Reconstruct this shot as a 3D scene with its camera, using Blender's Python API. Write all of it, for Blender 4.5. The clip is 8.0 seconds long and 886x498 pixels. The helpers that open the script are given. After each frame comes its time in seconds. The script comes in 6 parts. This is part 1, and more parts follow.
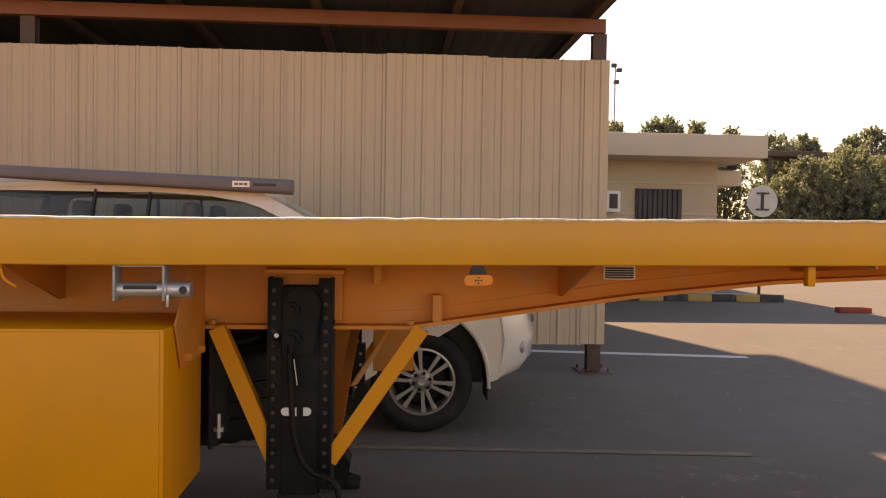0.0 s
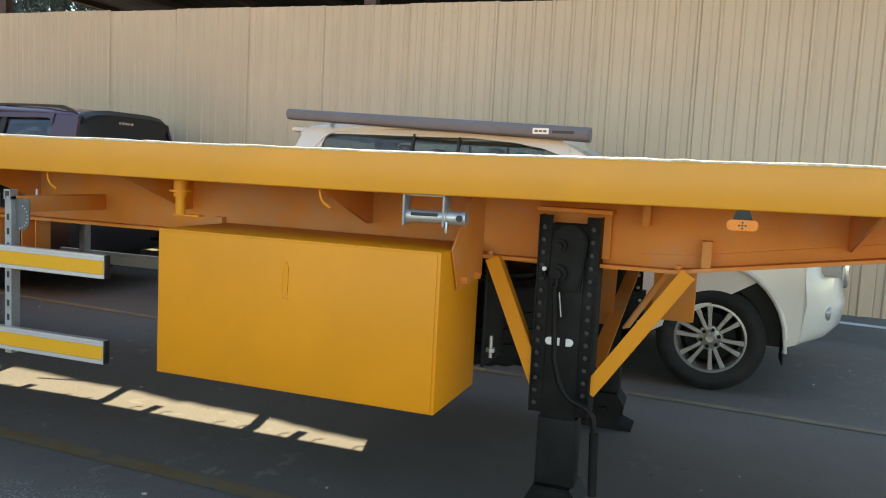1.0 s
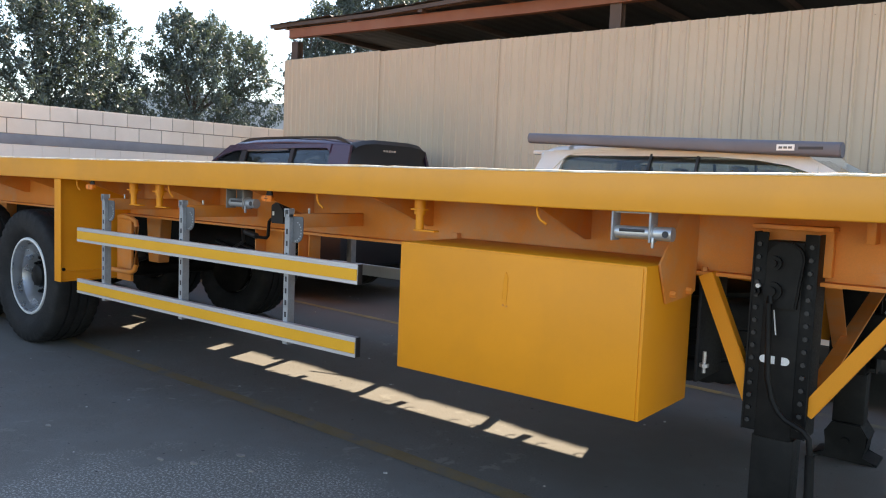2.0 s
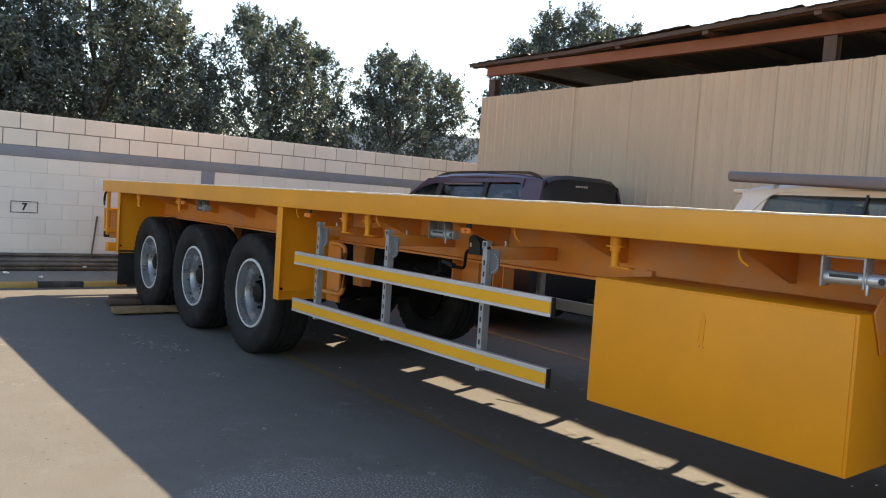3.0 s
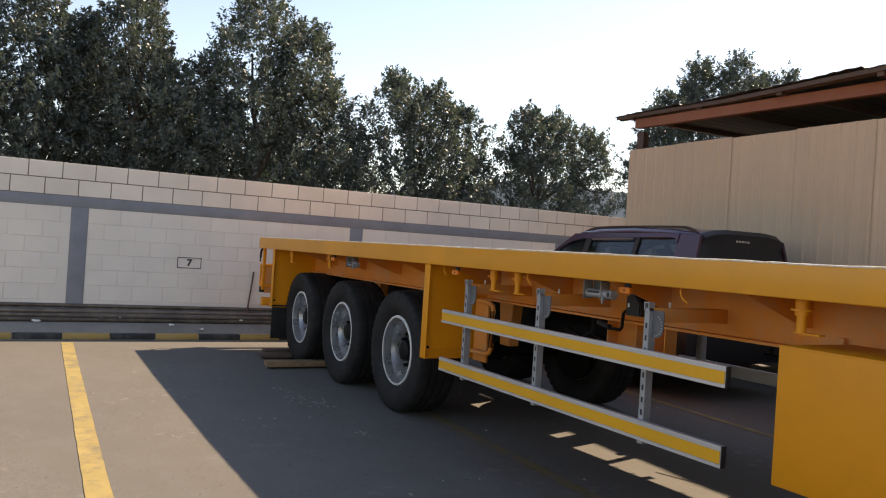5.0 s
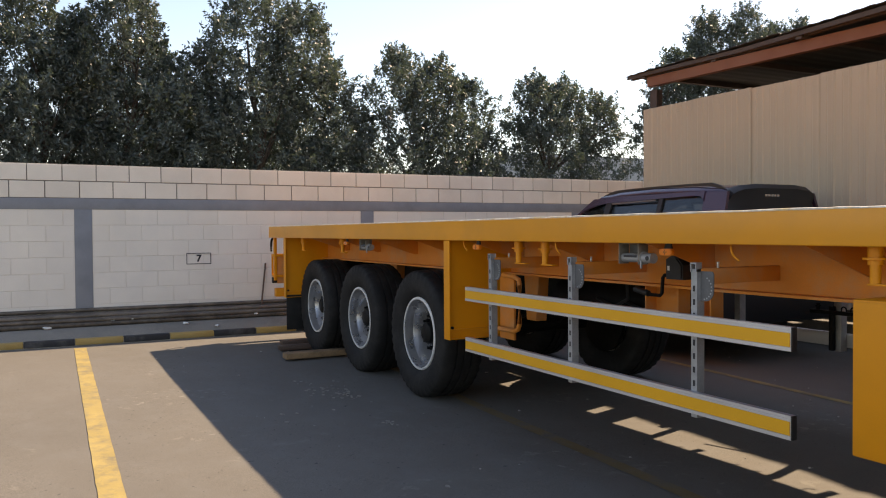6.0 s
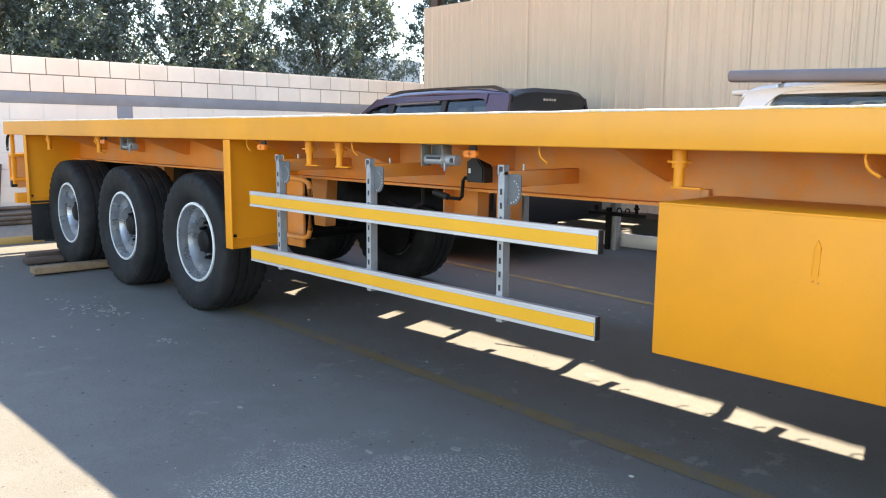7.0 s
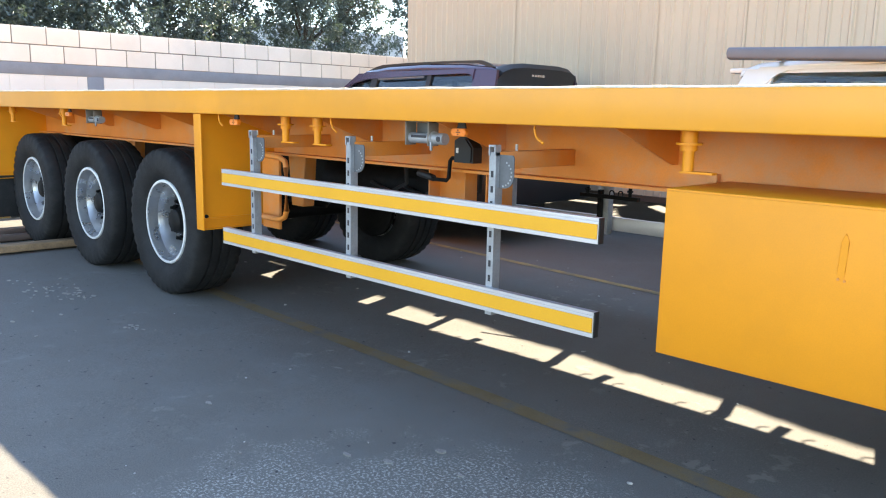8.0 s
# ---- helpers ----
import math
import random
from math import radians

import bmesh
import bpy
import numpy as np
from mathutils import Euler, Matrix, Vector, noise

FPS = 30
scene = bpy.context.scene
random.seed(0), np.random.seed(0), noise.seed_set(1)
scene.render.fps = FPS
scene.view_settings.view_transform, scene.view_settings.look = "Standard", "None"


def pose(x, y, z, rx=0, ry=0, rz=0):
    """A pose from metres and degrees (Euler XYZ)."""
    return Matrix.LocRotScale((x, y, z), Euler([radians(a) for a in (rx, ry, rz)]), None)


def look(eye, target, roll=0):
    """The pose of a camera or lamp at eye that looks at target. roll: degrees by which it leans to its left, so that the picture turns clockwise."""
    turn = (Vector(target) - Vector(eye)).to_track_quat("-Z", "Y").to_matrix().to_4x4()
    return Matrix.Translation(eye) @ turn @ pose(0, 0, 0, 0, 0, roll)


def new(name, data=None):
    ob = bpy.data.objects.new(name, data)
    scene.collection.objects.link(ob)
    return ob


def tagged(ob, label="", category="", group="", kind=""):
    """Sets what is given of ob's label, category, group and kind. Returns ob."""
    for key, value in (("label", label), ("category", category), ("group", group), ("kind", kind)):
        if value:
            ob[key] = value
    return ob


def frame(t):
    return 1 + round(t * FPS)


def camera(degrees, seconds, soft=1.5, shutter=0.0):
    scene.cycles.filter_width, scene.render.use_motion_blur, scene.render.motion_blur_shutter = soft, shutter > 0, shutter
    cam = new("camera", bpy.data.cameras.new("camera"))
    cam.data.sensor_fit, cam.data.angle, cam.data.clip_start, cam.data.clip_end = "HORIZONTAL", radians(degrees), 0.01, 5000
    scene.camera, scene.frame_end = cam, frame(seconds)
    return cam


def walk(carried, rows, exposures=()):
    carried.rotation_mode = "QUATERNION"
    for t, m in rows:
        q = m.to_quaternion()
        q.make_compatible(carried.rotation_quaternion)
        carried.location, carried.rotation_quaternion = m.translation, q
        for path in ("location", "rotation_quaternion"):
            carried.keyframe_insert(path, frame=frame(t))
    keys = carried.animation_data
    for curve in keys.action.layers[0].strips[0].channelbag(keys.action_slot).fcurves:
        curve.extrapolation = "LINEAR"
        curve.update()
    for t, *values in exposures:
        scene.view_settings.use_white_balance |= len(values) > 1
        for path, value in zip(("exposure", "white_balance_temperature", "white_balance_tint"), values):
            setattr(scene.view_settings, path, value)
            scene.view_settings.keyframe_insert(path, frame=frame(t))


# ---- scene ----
cam = camera(59.2, 8.0, soft=1.1)
PATH = [
    (0, (0.693, -2.407, 1.443), (0.819, -0.412, 1.394), 0.9),
    (0.5, (0.711, -2.497, 1.43), (0.465, -0.518, 1.273), 1.7),
    (1, (0.88, -2.516, 1.398), (0.226, -0.635, 1.205), 3.0),
    (1.5, (1.039, -2.564, 1.398), (0.105, -0.811, 1.163), 4.0),
    (2, (1.14, -2.668, 1.399), (-0.085, -1.095, 1.23), 2.3),
    (2.2, (1.166, -2.71, 1.387), (-0.183, -1.244, 1.219), 2.4),
    (3.3, (1.192, -2.808, 1.425), (-0.422, -1.628, 1.365), 3.9),
    (3.5, (1.17, -2.819, 1.435), (-0.484, -1.695, 1.43), 4.1),
    (4, (1.147, -2.853, 1.433), (-0.613, -1.903, 1.462), 4.1),
    (4.5, (1.142, -2.83, 1.416), (-0.639, -1.919, 1.445), 4.2),
    (4.7, (1.098, -2.797, 1.419), (-0.676, -1.873, 1.439), 4.4),
    (5.8, (0.725, -2.645, 1.399), (-1.043, -1.711, 1.366), -0.0),
    (6, (0.67, -2.634, 1.385), (-1.109, -1.721, 1.34), -0.4),
    (6.5, (0.459, -2.617, 1.372), (-1.174, -1.473, 1.209), 0.1),
    (7, (0.342, -2.575, 1.37), (-1.083, -1.202, 1.077), 0.5),
    (7.5, (0.232, -2.459, 1.365), (-1.116, -1.022, 1.019), 1.0),
    (8, (0.135, -2.397, 1.369), (-1.25, -0.997, 1.019), 1.2),
]
EXPOSURE = [(0, 1.48, 11200, 33), (0.5, 2.08, 8900, 18), (1.0, 2.25, 7800, 4), (1.5, 2.95, 6300, 1), (2.0, 2.22, 7100, 12), (2.2, 2.13, 7250, 13), (3.3, 1.62, 7620, 12),
            (4.0, 1.43, 7900, 17), (4.7, 1.38, 8000, 18), (5.8, 1.38, 8200, 19), (6.5, 2.25, 7950, 15), (7.0, 2.88, 7100, 10), (7.5, 3.06, 6900, 8), (8.0, 3.02, 6800, 9)]
walk(cam, [(t, look(eye, target, roll)) for t, eye, target, roll in PATH], EXPOSURE)

# ---- light ----
SUN_DIR = Vector((-0.42, 1.55, 1.47)).normalized()
world = bpy.data.worlds.new("sky")
scene.world = world
world.use_nodes = True
wn = world.node_tree.nodes
sky = wn.new("ShaderNodeTexSky")
sky.sky_type = "NISHITA"
sky.sun_disc = False
sky.sun_elevation = math.asin(SUN_DIR.z)
sky.sun_rotation = math.atan2(SUN_DIR.x, SUN_DIR.y)
sky.air_density, sky.dust_density, sky.ozone_density = 1.0, 0.3, 1.2
wn["Background"].inputs["Strength"].default_value = 0.099
world.node_tree.links.new(sky.outputs[0], wn["Background"].inputs["Color"])
sun_data = bpy.data.lights.new("sun", "SUN")
sun_data.energy, sun_data.angle, sun_data.color = 3.4, radians(0.6), (1.0, 0.89, 0.72)
sun = new("sun", sun_data)
sun.matrix_world = look(SUN_DIR * 60, (0, 0, 0))


# ---- materials ----
def mat(name, col, rough=0.5, metal=0.0, var=0.12, scale=2.5, fine=60.0, fvar=0.08, bump=0.05, coat=0.0,
        dirt=None, dirt_amount=0.0, dirt_scale=1.2, rand=0.0, spec=0.5):
    """A worn surface: broad tone, fine grain, relief and patches of dirt, at world size."""
    m = bpy.data.materials.new(name)
    m.use_nodes = True
    n, l = m.node_tree.nodes, m.node_tree.links
    b = n["Principled BSDF"]
    geo = n.new("ShaderNodeNewGeometry")

    def noise_tex(s, detail=4.0, r=0.55):
        t = n.new("ShaderNodeTexNoise")
        t.inputs["Scale"].default_value, t.inputs["Detail"].default_value, t.inputs["Roughness"].default_value = s, detail, r
        l.new(geo.outputs["Position"], t.inputs["Vector"])
        return t

    def ramp(src, a, bb, lo=0.3, hi=0.7):
        r = n.new("ShaderNodeMapRange")
        r.inputs["From Min"].default_value, r.inputs["From Max"].default_value = lo, hi
        r.inputs["To Min"].default_value, r.inputs["To Max"].default_value = a, bb
        l.new(src, r.inputs["Value"])
        return r.outputs["Result"]

    def times(a, bb):
        t = n.new("ShaderNodeMath")
        t.operation = "MULTIPLY"
        l.new(a, t.inputs[0]), l.new(bb, t.inputs[1])
        return t.outputs[0]

    big, small = noise_tex(scale), noise_tex(fine, 3.0)
    f = times(ramp(big.outputs["Fac"], 1 - var, 1 + var), ramp(small.outputs["Fac"], 1 - fvar, 1 + fvar))
    if rand:
        info = n.new("ShaderNodeObjectInfo")
        f = times(f, ramp(info.outputs["Random"], 1 - rand, 1 + rand, 0, 1))
    sc = n.new("ShaderNodeVectorMath")
    sc.operation = "SCALE"
    sc.inputs[0].default_value = col
    l.new(f, sc.inputs["Scale"])
    out = sc.outputs["Vector"]
    if dirt:
        d = noise_tex(dirt_scale, 8.0, 0.68)
        mx = n.new("ShaderNodeMix")
        mx.data_type = "RGBA"
        l.new(ramp(d.outputs["Fac"], 0.0, dirt_amount, 0.46, 0.68), mx.inputs["Factor"])
        l.new(out, mx.inputs[6])
        mx.inputs[7].default_value = (*dirt, 1)
        out = mx.outputs[2]
    l.new(out, b.inputs["Base Color"])
    l.new(ramp(small.outputs["Fac"], max(rough - 0.08, 0.02), min(rough + 0.1, 1.0)), b.inputs["Roughness"])
    b.inputs["Metallic"].default_value = metal
    b.inputs["Specular IOR Level"].default_value = spec
    if coat:
        b.inputs["Coat Weight"].default_value, b.inputs["Coat Roughness"].default_value = coat, 0.12
    if bump:
        bp = n.new("ShaderNodeBump")
        bp.inputs["Strength"].default_value, bp.inputs["Distance"].default_value = min(bump * 4, 1.0), 0.01 * bump * 4
        l.new(small.outputs["Fac"], bp.inputs["Height"])
        l.new(bp.outputs["Normal"], b.inputs["Normal"])
    return m


def glass_mat(name, col, rough=0.03):
    m = bpy.data.materials.new(name)
    m.use_nodes = True
    b = m.node_tree.nodes["Principled BSDF"]
    b.inputs["Base Color"].default_value = (*col, 1)
    b.inputs["Roughness"].default_value = rough
    b.inputs["IOR"].default_value = 1.5
    b.inputs["Transmission Weight"].default_value = 1.0
    return m


YELLOW = mat("yellow_paint", (0.78, 0.285, 0.012), 0.42, var=0.07, scale=1.6, fine=220, fvar=0.03, bump=0.012, spec=0.3,
             dirt=(0.62, 0.24, 0.02), dirt_amount=0.3, dirt_scale=2.2)
YELLOW_RAIL = mat("glossy_yellow_paint", (0.76, 0.30, 0.015), 0.34, var=0.07, scale=1.3, fine=220, fvar=0.015, bump=0.002, spec=0.5,
                  dirt=(0.60, 0.255, 0.03), dirt_amount=0.4, dirt_scale=1.8)
YELLOW_IN = mat("yellow_primer_paint", (0.72, 0.242, 0.040), 0.55, var=0.1, scale=2.5, fine=160, fvar=0.05, bump=0.02, spec=0.3,
                dirt=(0.52, 0.33, 0.20), dirt_amount=0.6, dirt_scale=2.6)
# Pale colour stands in for the sun glint along the deck's edge.
DECK_GLINT = mat("pale_deck_glint", (0.66, 0.60, 0.50), 0.5, 0.1, var=0.25, scale=9, fine=60, fvar=0.2, bump=0.05, dirt=(0.62, 0.40, 0.10), dirt_amount=0.8, dirt_scale=14)
DECK = mat("deck_plate", (0.62, 0.34, 0.08), 0.45, var=0.15, scale=2, fine=90, dirt=(0.5, 0.42, 0.3), dirt_amount=0.6)
TAPE = mat("reflective_yellow_tape", (0.78, 0.37, 0.012), 0.5, var=0.04, fine=300, fvar=0.04, bump=0.01)
ALU = mat("brushed_aluminium", (0.60, 0.60, 0.61), 0.4, 0.6, var=0.06, fine=150, fvar=0.03, bump=0.0)
GALV = mat("galvanised_steel", (0.36, 0.37, 0.38), 0.5, 0.5, var=0.14, scale=14, fine=120, fvar=0.1, bump=0.02)
DULL_STEEL = mat("dull_dusty_steel", (0.20, 0.18, 0.155), 0.6, 0.3, var=0.2, scale=14, fine=120, fvar=0.12, bump=0.03)
ZINC_GREY = mat("dull_zinc_plate", (0.12, 0.123, 0.127), 0.6, 0.2, var=0.14, scale=14, fine=120, fvar=0.1, bump=0.02)
CHROME = mat("zinc_plated_steel", (0.52, 0.52, 0.52), 0.35, 0.7, var=0.08, scale=20, fine=200, fvar=0.03, bump=0.0)
BLACK_STEEL = mat("black_painted_steel", (0.005, 0.005, 0.005), 0.55, var=0.25, scale=8, fine=120, fvar=0.2, bump=0.03, spec=0.2,
                  dirt=(0.05, 0.045, 0.04), dirt_amount=0.2, dirt_scale=6)
BLACK_PLASTIC = mat("black_plastic", (0.015, 0.015, 0.016), 0.5, var=0.1, fine=200, bump=0.02)
RUBBER = mat("tyre_rubber", (0.0105, 0.0105, 0.011), 0.72, var=0.2, scale=5, fine=90, fvar=0.15, bump=0.04, spec=0.35,
             dirt=(0.045, 0.042, 0.04), dirt_amount=0.3, dirt_scale=5)
RIM = mat("silver_rim_paint", (0.47, 0.47, 0.48), 0.30, 0.75, var=0.06, scale=5, fine=14, fvar=0.04, bump=0.0)
RIM_EDGE = mat("bare_rim_edge", (0.78, 0.78, 0.77), 0.35, 0.3, var=0.06, scale=6, fine=60, fvar=0.05, bump=0.0)
ORANGE_LENS = mat("amber_lens", (0.86, 0.235, 0.02), 0.3, var=0.05, fine=250, bump=0.01)
WHITE_LABEL = mat("white_label", (0.75, 0.75, 0.73), 0.5, var=0.05, fine=200, bump=0.0)
DARK_PRINT = mat("dark_print", (0.02, 0.02, 0.025), 0.5, var=0.05, fine=200, bump=0.0)
ASPHALT = mat("asphalt", (0.132, 0.122, 0.105), 0.88, var=0.08, scale=0.45, fine=190, fvar=0.36, bump=0.06,
              dirt=(0.153, 0.148, 0.137), dirt_amount=0.45, dirt_scale=3.5, spec=0.35)


def weather_asphalt(m):
    """Bare aggregate in rough patches, pale flakes of dried mud and dark pits."""
    n, l = m.node_tree.nodes, m.node_tree.links
    b = n["Principled BSDF"]
    src = b.inputs["Base Color"].links[0].from_socket
    geo = n.new("ShaderNodeNewGeometry")

    def noise(scale, detail=3.0, rough=0.55, dist=0.0):
        t = n.new("ShaderNodeTexNoise")
        t.inputs["Scale"].default_value, t.inputs["Detail"].default_value = scale, detail
        t.inputs["Roughness"].default_value, t.inputs["Distortion"].default_value = rough, dist
        l.new(geo.outputs["Position"], t.inputs["Vector"])
        return t.outputs["Fac"]

    def step(s, lo, hi, top=1.0):
        r = n.new("ShaderNodeMapRange")
        r.inputs["From Min"].default_value, r.inputs["From Max"].default_value = lo, hi
        r.inputs["To Max"].default_value = top
        l.new(s, r.inputs["Value"])
        return r.outputs["Result"]

    def both(a, c):
        t = n.new("ShaderNodeMath")
        t.operation = "MULTIPLY"
        l.new(a, t.inputs[0]), l.new(c, t.inputs[1])
        return t.outputs[0]

    def lay(under, fac, col):
        mx = n.new("ShaderNodeMix")
        mx.data_type = "RGBA"
        l.new(fac, mx.inputs["Factor"])
        l.new(under, mx.inputs[6])
        mx.inputs[7].default_value = (*col, 1)
        return mx.outputs[2]

    # coarse bare patch beside the trailer, fading unevenly into the smooth surface
    away = n.new("ShaderNodeVectorMath")
    away.operation = "DISTANCE"
    l.new(geo.outputs["Position"], away.inputs[0])
    away.inputs[1].default_value = (-1.35, -1.15, 0)
    reach = n.new("ShaderNodeMath")
    reach.operation = "MULTIPLY_ADD"
    l.new(noise(2.2, 5.0, 0.7), reach.inputs[0])
    reach.inputs[1].default_value = 1.6
    l.new(away.outputs["Value"], reach.inputs[2])
    stones = both(step(noise(80, 3.0, 0.7), 0.52, 0.59), step(reach.outputs[0], 2.0, 1.75, 0.95))
    sparse = both(step(noise(80, 3.0, 0.7), 0.56, 0.63), step(noise(0.6, 5.0), 0.46, 0.66, 0.5))
    flakes = both(step(noise(9, 6.0, 0.65, 0.3), 0.57, 0.63), step(noise(0.75, 3.0), 0.53, 0.64, 0.6))
    pits = step(noise(30, 2.0), 0.70, 0.73, 0.8)
    out = lay(src, sparse, (0.25, 0.24, 0.21))
    out = lay(out, stones, (0.33, 0.32, 0.28))
    out = lay(out, flakes, (0.25, 0.235, 0.20))
    out = lay(out, pits, (0.03, 0.03, 0.03))
    l.new(out, b.inputs["Base Color"])


weather_asphalt(ASPHALT)
LINE_PALE = mat("pale_yellow_line_paint", (0.30, 0.225, 0.085), 0.85, var=0.2, scale=4, fine=200, fvar=0.3, bump=0.06,
                dirt=(0.125, 0.115, 0.095), dirt_amount=0.8, dirt_scale=5)
LINE_WORN = mat("worn_off_line_paint", (0.205, 0.175, 0.105), 0.85, var=0.2, scale=4, fine=200, fvar=0.3, bump=0.06,
                dirt=(0.115, 0.11, 0.10), dirt_amount=1.0, dirt_scale=5)
LINE_YELLOW = mat("worn_yellow_line_paint", (0.32, 0.24, 0.08), 0.8, var=0.15, scale=4, fine=200, fvar=0.25, bump=0.06,
                  dirt=(0.11, 0.105, 0.09), dirt_amount=0.7, dirt_scale=6)
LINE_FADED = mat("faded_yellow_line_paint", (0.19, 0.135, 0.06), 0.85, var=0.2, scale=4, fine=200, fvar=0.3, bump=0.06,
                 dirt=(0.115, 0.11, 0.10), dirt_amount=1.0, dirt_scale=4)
LINE_WHITE = mat("white_line_paint", (0.62, 0.62, 0.60), 0.8, var=0.1, scale=4, fine=200, fvar=0.2, bump=0.05)
BLOCK = mat("cream_painted_block", (0.72, 0.645, 0.56), 0.85, var=0.06, scale=1.5, fine=120, fvar=0.07, bump=0.07, rand=0.05,
            dirt=(0.6, 0.52, 0.44), dirt_amount=0.35, dirt_scale=2.0)
BLOCK_WHITE = mat("white_painted_block", (0.73, 0.665, 0.59), 0.85, var=0.05, scale=1.5, fine=120, fvar=0.06, bump=0.07, rand=0.025,
                  dirt=(0.62, 0.58, 0.55), dirt_amount=0.35, dirt_scale=1.6)
MORTAR = mat("mortar", (0.22, 0.19, 0.17), 0.95, var=0.15, fine=150, fvar=0.15, bump=0.08)
MORTAR_PAINTED = mat("painted_mortar", (0.67, 0.605, 0.535), 0.95, var=0.1, fine=150, fvar=0.1, bump=0.08)
GREY_BAND = mat("grey_painted_concrete", (0.20, 0.21, 0.235), 0.85, var=0.1, scale=3, fine=120, fvar=0.08, bump=0.06,
                dirt=(0.3, 0.3, 0.31), dirt_amount=0.3)
KERB_YELLOW = mat("kerb_yellow_paint", (0.42, 0.27, 0.085), 0.8, var=0.15, fine=120, fvar=0.15, bump=0.08, dirt=(0.3, 0.24, 0.12), dirt_amount=0.5, dirt_scale=5)
KERB_BLACK = mat("kerb_black_paint", (0.03, 0.03, 0.032), 0.8, var=0.2, fine=120, fvar=0.2, bump=0.08, dirt=(0.15, 0.14, 0.13), dirt_amount=0.5, dirt_scale=5)
CONCRETE = mat("concrete", (0.36, 0.34, 0.31), 0.9, var=0.15, scale=1.5, fine=100, fvar=0.15, bump=0.08, dirt=(0.2, 0.19, 0.17), dirt_amount=0.5)
CONCRETE_DUSTY = mat("dusty_concrete", (0.24, 0.22, 0.19), 0.92, var=0.2, scale=1.5, fine=100, fvar=0.2, bump=0.1, dirt=(0.13, 0.12, 0.105), dirt_amount=0.6, dirt_scale=3)
MUD = mat("dried_mud", (0.225, 0.205, 0.175), 0.95, var=0.2, scale=12, fine=150, fvar=0.2, bump=0.08)
PIPE = mat("rusty_steel_pipe", (0.14, 0.115, 0.095), 0.6, 0.3, rand=0.6, var=0.3, scale=5, fine=90, fvar=0.2, bump=0.05, dirt=(0.25, 0.2, 0.15), dirt_amount=0.6, dirt_scale=4)
SHEET = mat("beige_coated_sheet", (0.54, 0.395, 0.27), 0.5, var=0.05, scale=1.2, fine=150, fvar=0.03, bump=0.01, rand=0.03,
            dirt=(0.50, 0.38, 0.27), dirt_amount=0.4, dirt_scale=1.4)
ROOF_SHEET = mat("roof_sheet", (0.055, 0.047, 0.042), 0.7, var=0.15, scale=1.5, fine=100, fvar=0.1, bump=0.02)
RED_OXIDE = mat("red_oxide_steel", (0.25, 0.08, 0.035), 0.6, var=0.15, scale=3, fine=120, fvar=0.1, bump=0.03, dirt=(0.2, 0.09, 0.05), dirt_amount=0.5, dirt_scale=3)
BROWN_STEEL = mat("brown_steel", (0.085, 0.05, 0.035), 0.6, var=0.2, scale=3, fine=120, fvar=0.1, bump=0.03)
CAR_WHITE = mat("white_car_paint", (0.66, 0.635, 0.59), 0.25, var=0.03, scale=2, fine=300, fvar=0.015, bump=0.0, coat=0.6)
CAR_PURPLE = mat("dark_purple_car_paint", (0.054, 0.025, 0.045), 0.28, 0.3, var=0.06, scale=2, fine=300, fvar=0.05, bump=0.0, coat=0.6)
AWNING = mat("grey_purple_vinyl", (0.115, 0.115, 0.135), 0.55, var=0.1, scale=4, fine=160, fvar=0.08, bump=0.03)
GLASS_DARK = glass_mat("tinted_glass", (0.42, 0.47, 0.50))
GLASS_CLEAR = glass_mat("pale_green_glass", (0.68, 0.74, 0.70))
INTERIOR = mat("car_interior", (0.03, 0.03, 0.032), 0.8, var=0.2, fine=40)
SEAT_GREY = mat("seat_fabric", (0.22, 0.21, 0.2), 0.9, var=0.1, fine=60)
CHROME_TRIM = mat("silver_trim", (0.6, 0.6, 0.6), 0.2, 0.9, var=0.04, fine=200, bump=0.0)
ALLOY = mat("alloy_wheel", (0.33, 0.32, 0.31), 0.32, 0.5, var=0.05, fine=150, fvar=0.02, bump=0.0)
HEADLAMP = mat("headlamp_lens", (0.34, 0.34, 0.34), 0.25, 0.1, var=0.1, scale=30, fine=120, bump=0.0, coat=0.8)
WOOD = mat("weathered_plank", (0.23, 0.145, 0.078), 0.85, var=0.2, scale=6, fine=80, fvar=0.2, bump=0.08)
BARK = mat("bark", (0.085, 0.065, 0.05), 0.9, var=0.25, scale=8, fine=60, fvar=0.25, bump=0.12)
PLASTER = mat("beige_plaster", (0.52, 0.41, 0.30), 0.9, var=0.08, scale=0.8, fine=80, fvar=0.06, bump=0.05, dirt=(0.42, 0.33, 0.25), dirt_amount=0.4)
PLASTER_LIGHT = mat("light_plaster", (0.56, 0.45, 0.35), 0.9, var=0.06, scale=0.8, fine=80, fvar=0.06, bump=0.05)
DARK_METAL = mat("dark_shutter", (0.05, 0.045, 0.045), 0.6, var=0.15, fine=80)
SIGN_GREY = mat("sign_back", (0.45, 0.45, 0.44), 0.5, 0.4, var=0.08, fine=80)
RED_BLOCK = mat("red_kerb_paint", (0.30, 0.05, 0.03), 0.8, var=0.2, fine=80, bump=0.05)
HAZE_BUILDING = mat("far_building", (0.34, 0.36, 0.37), 0.9, var=0.05, scale=0.3, fine=3)


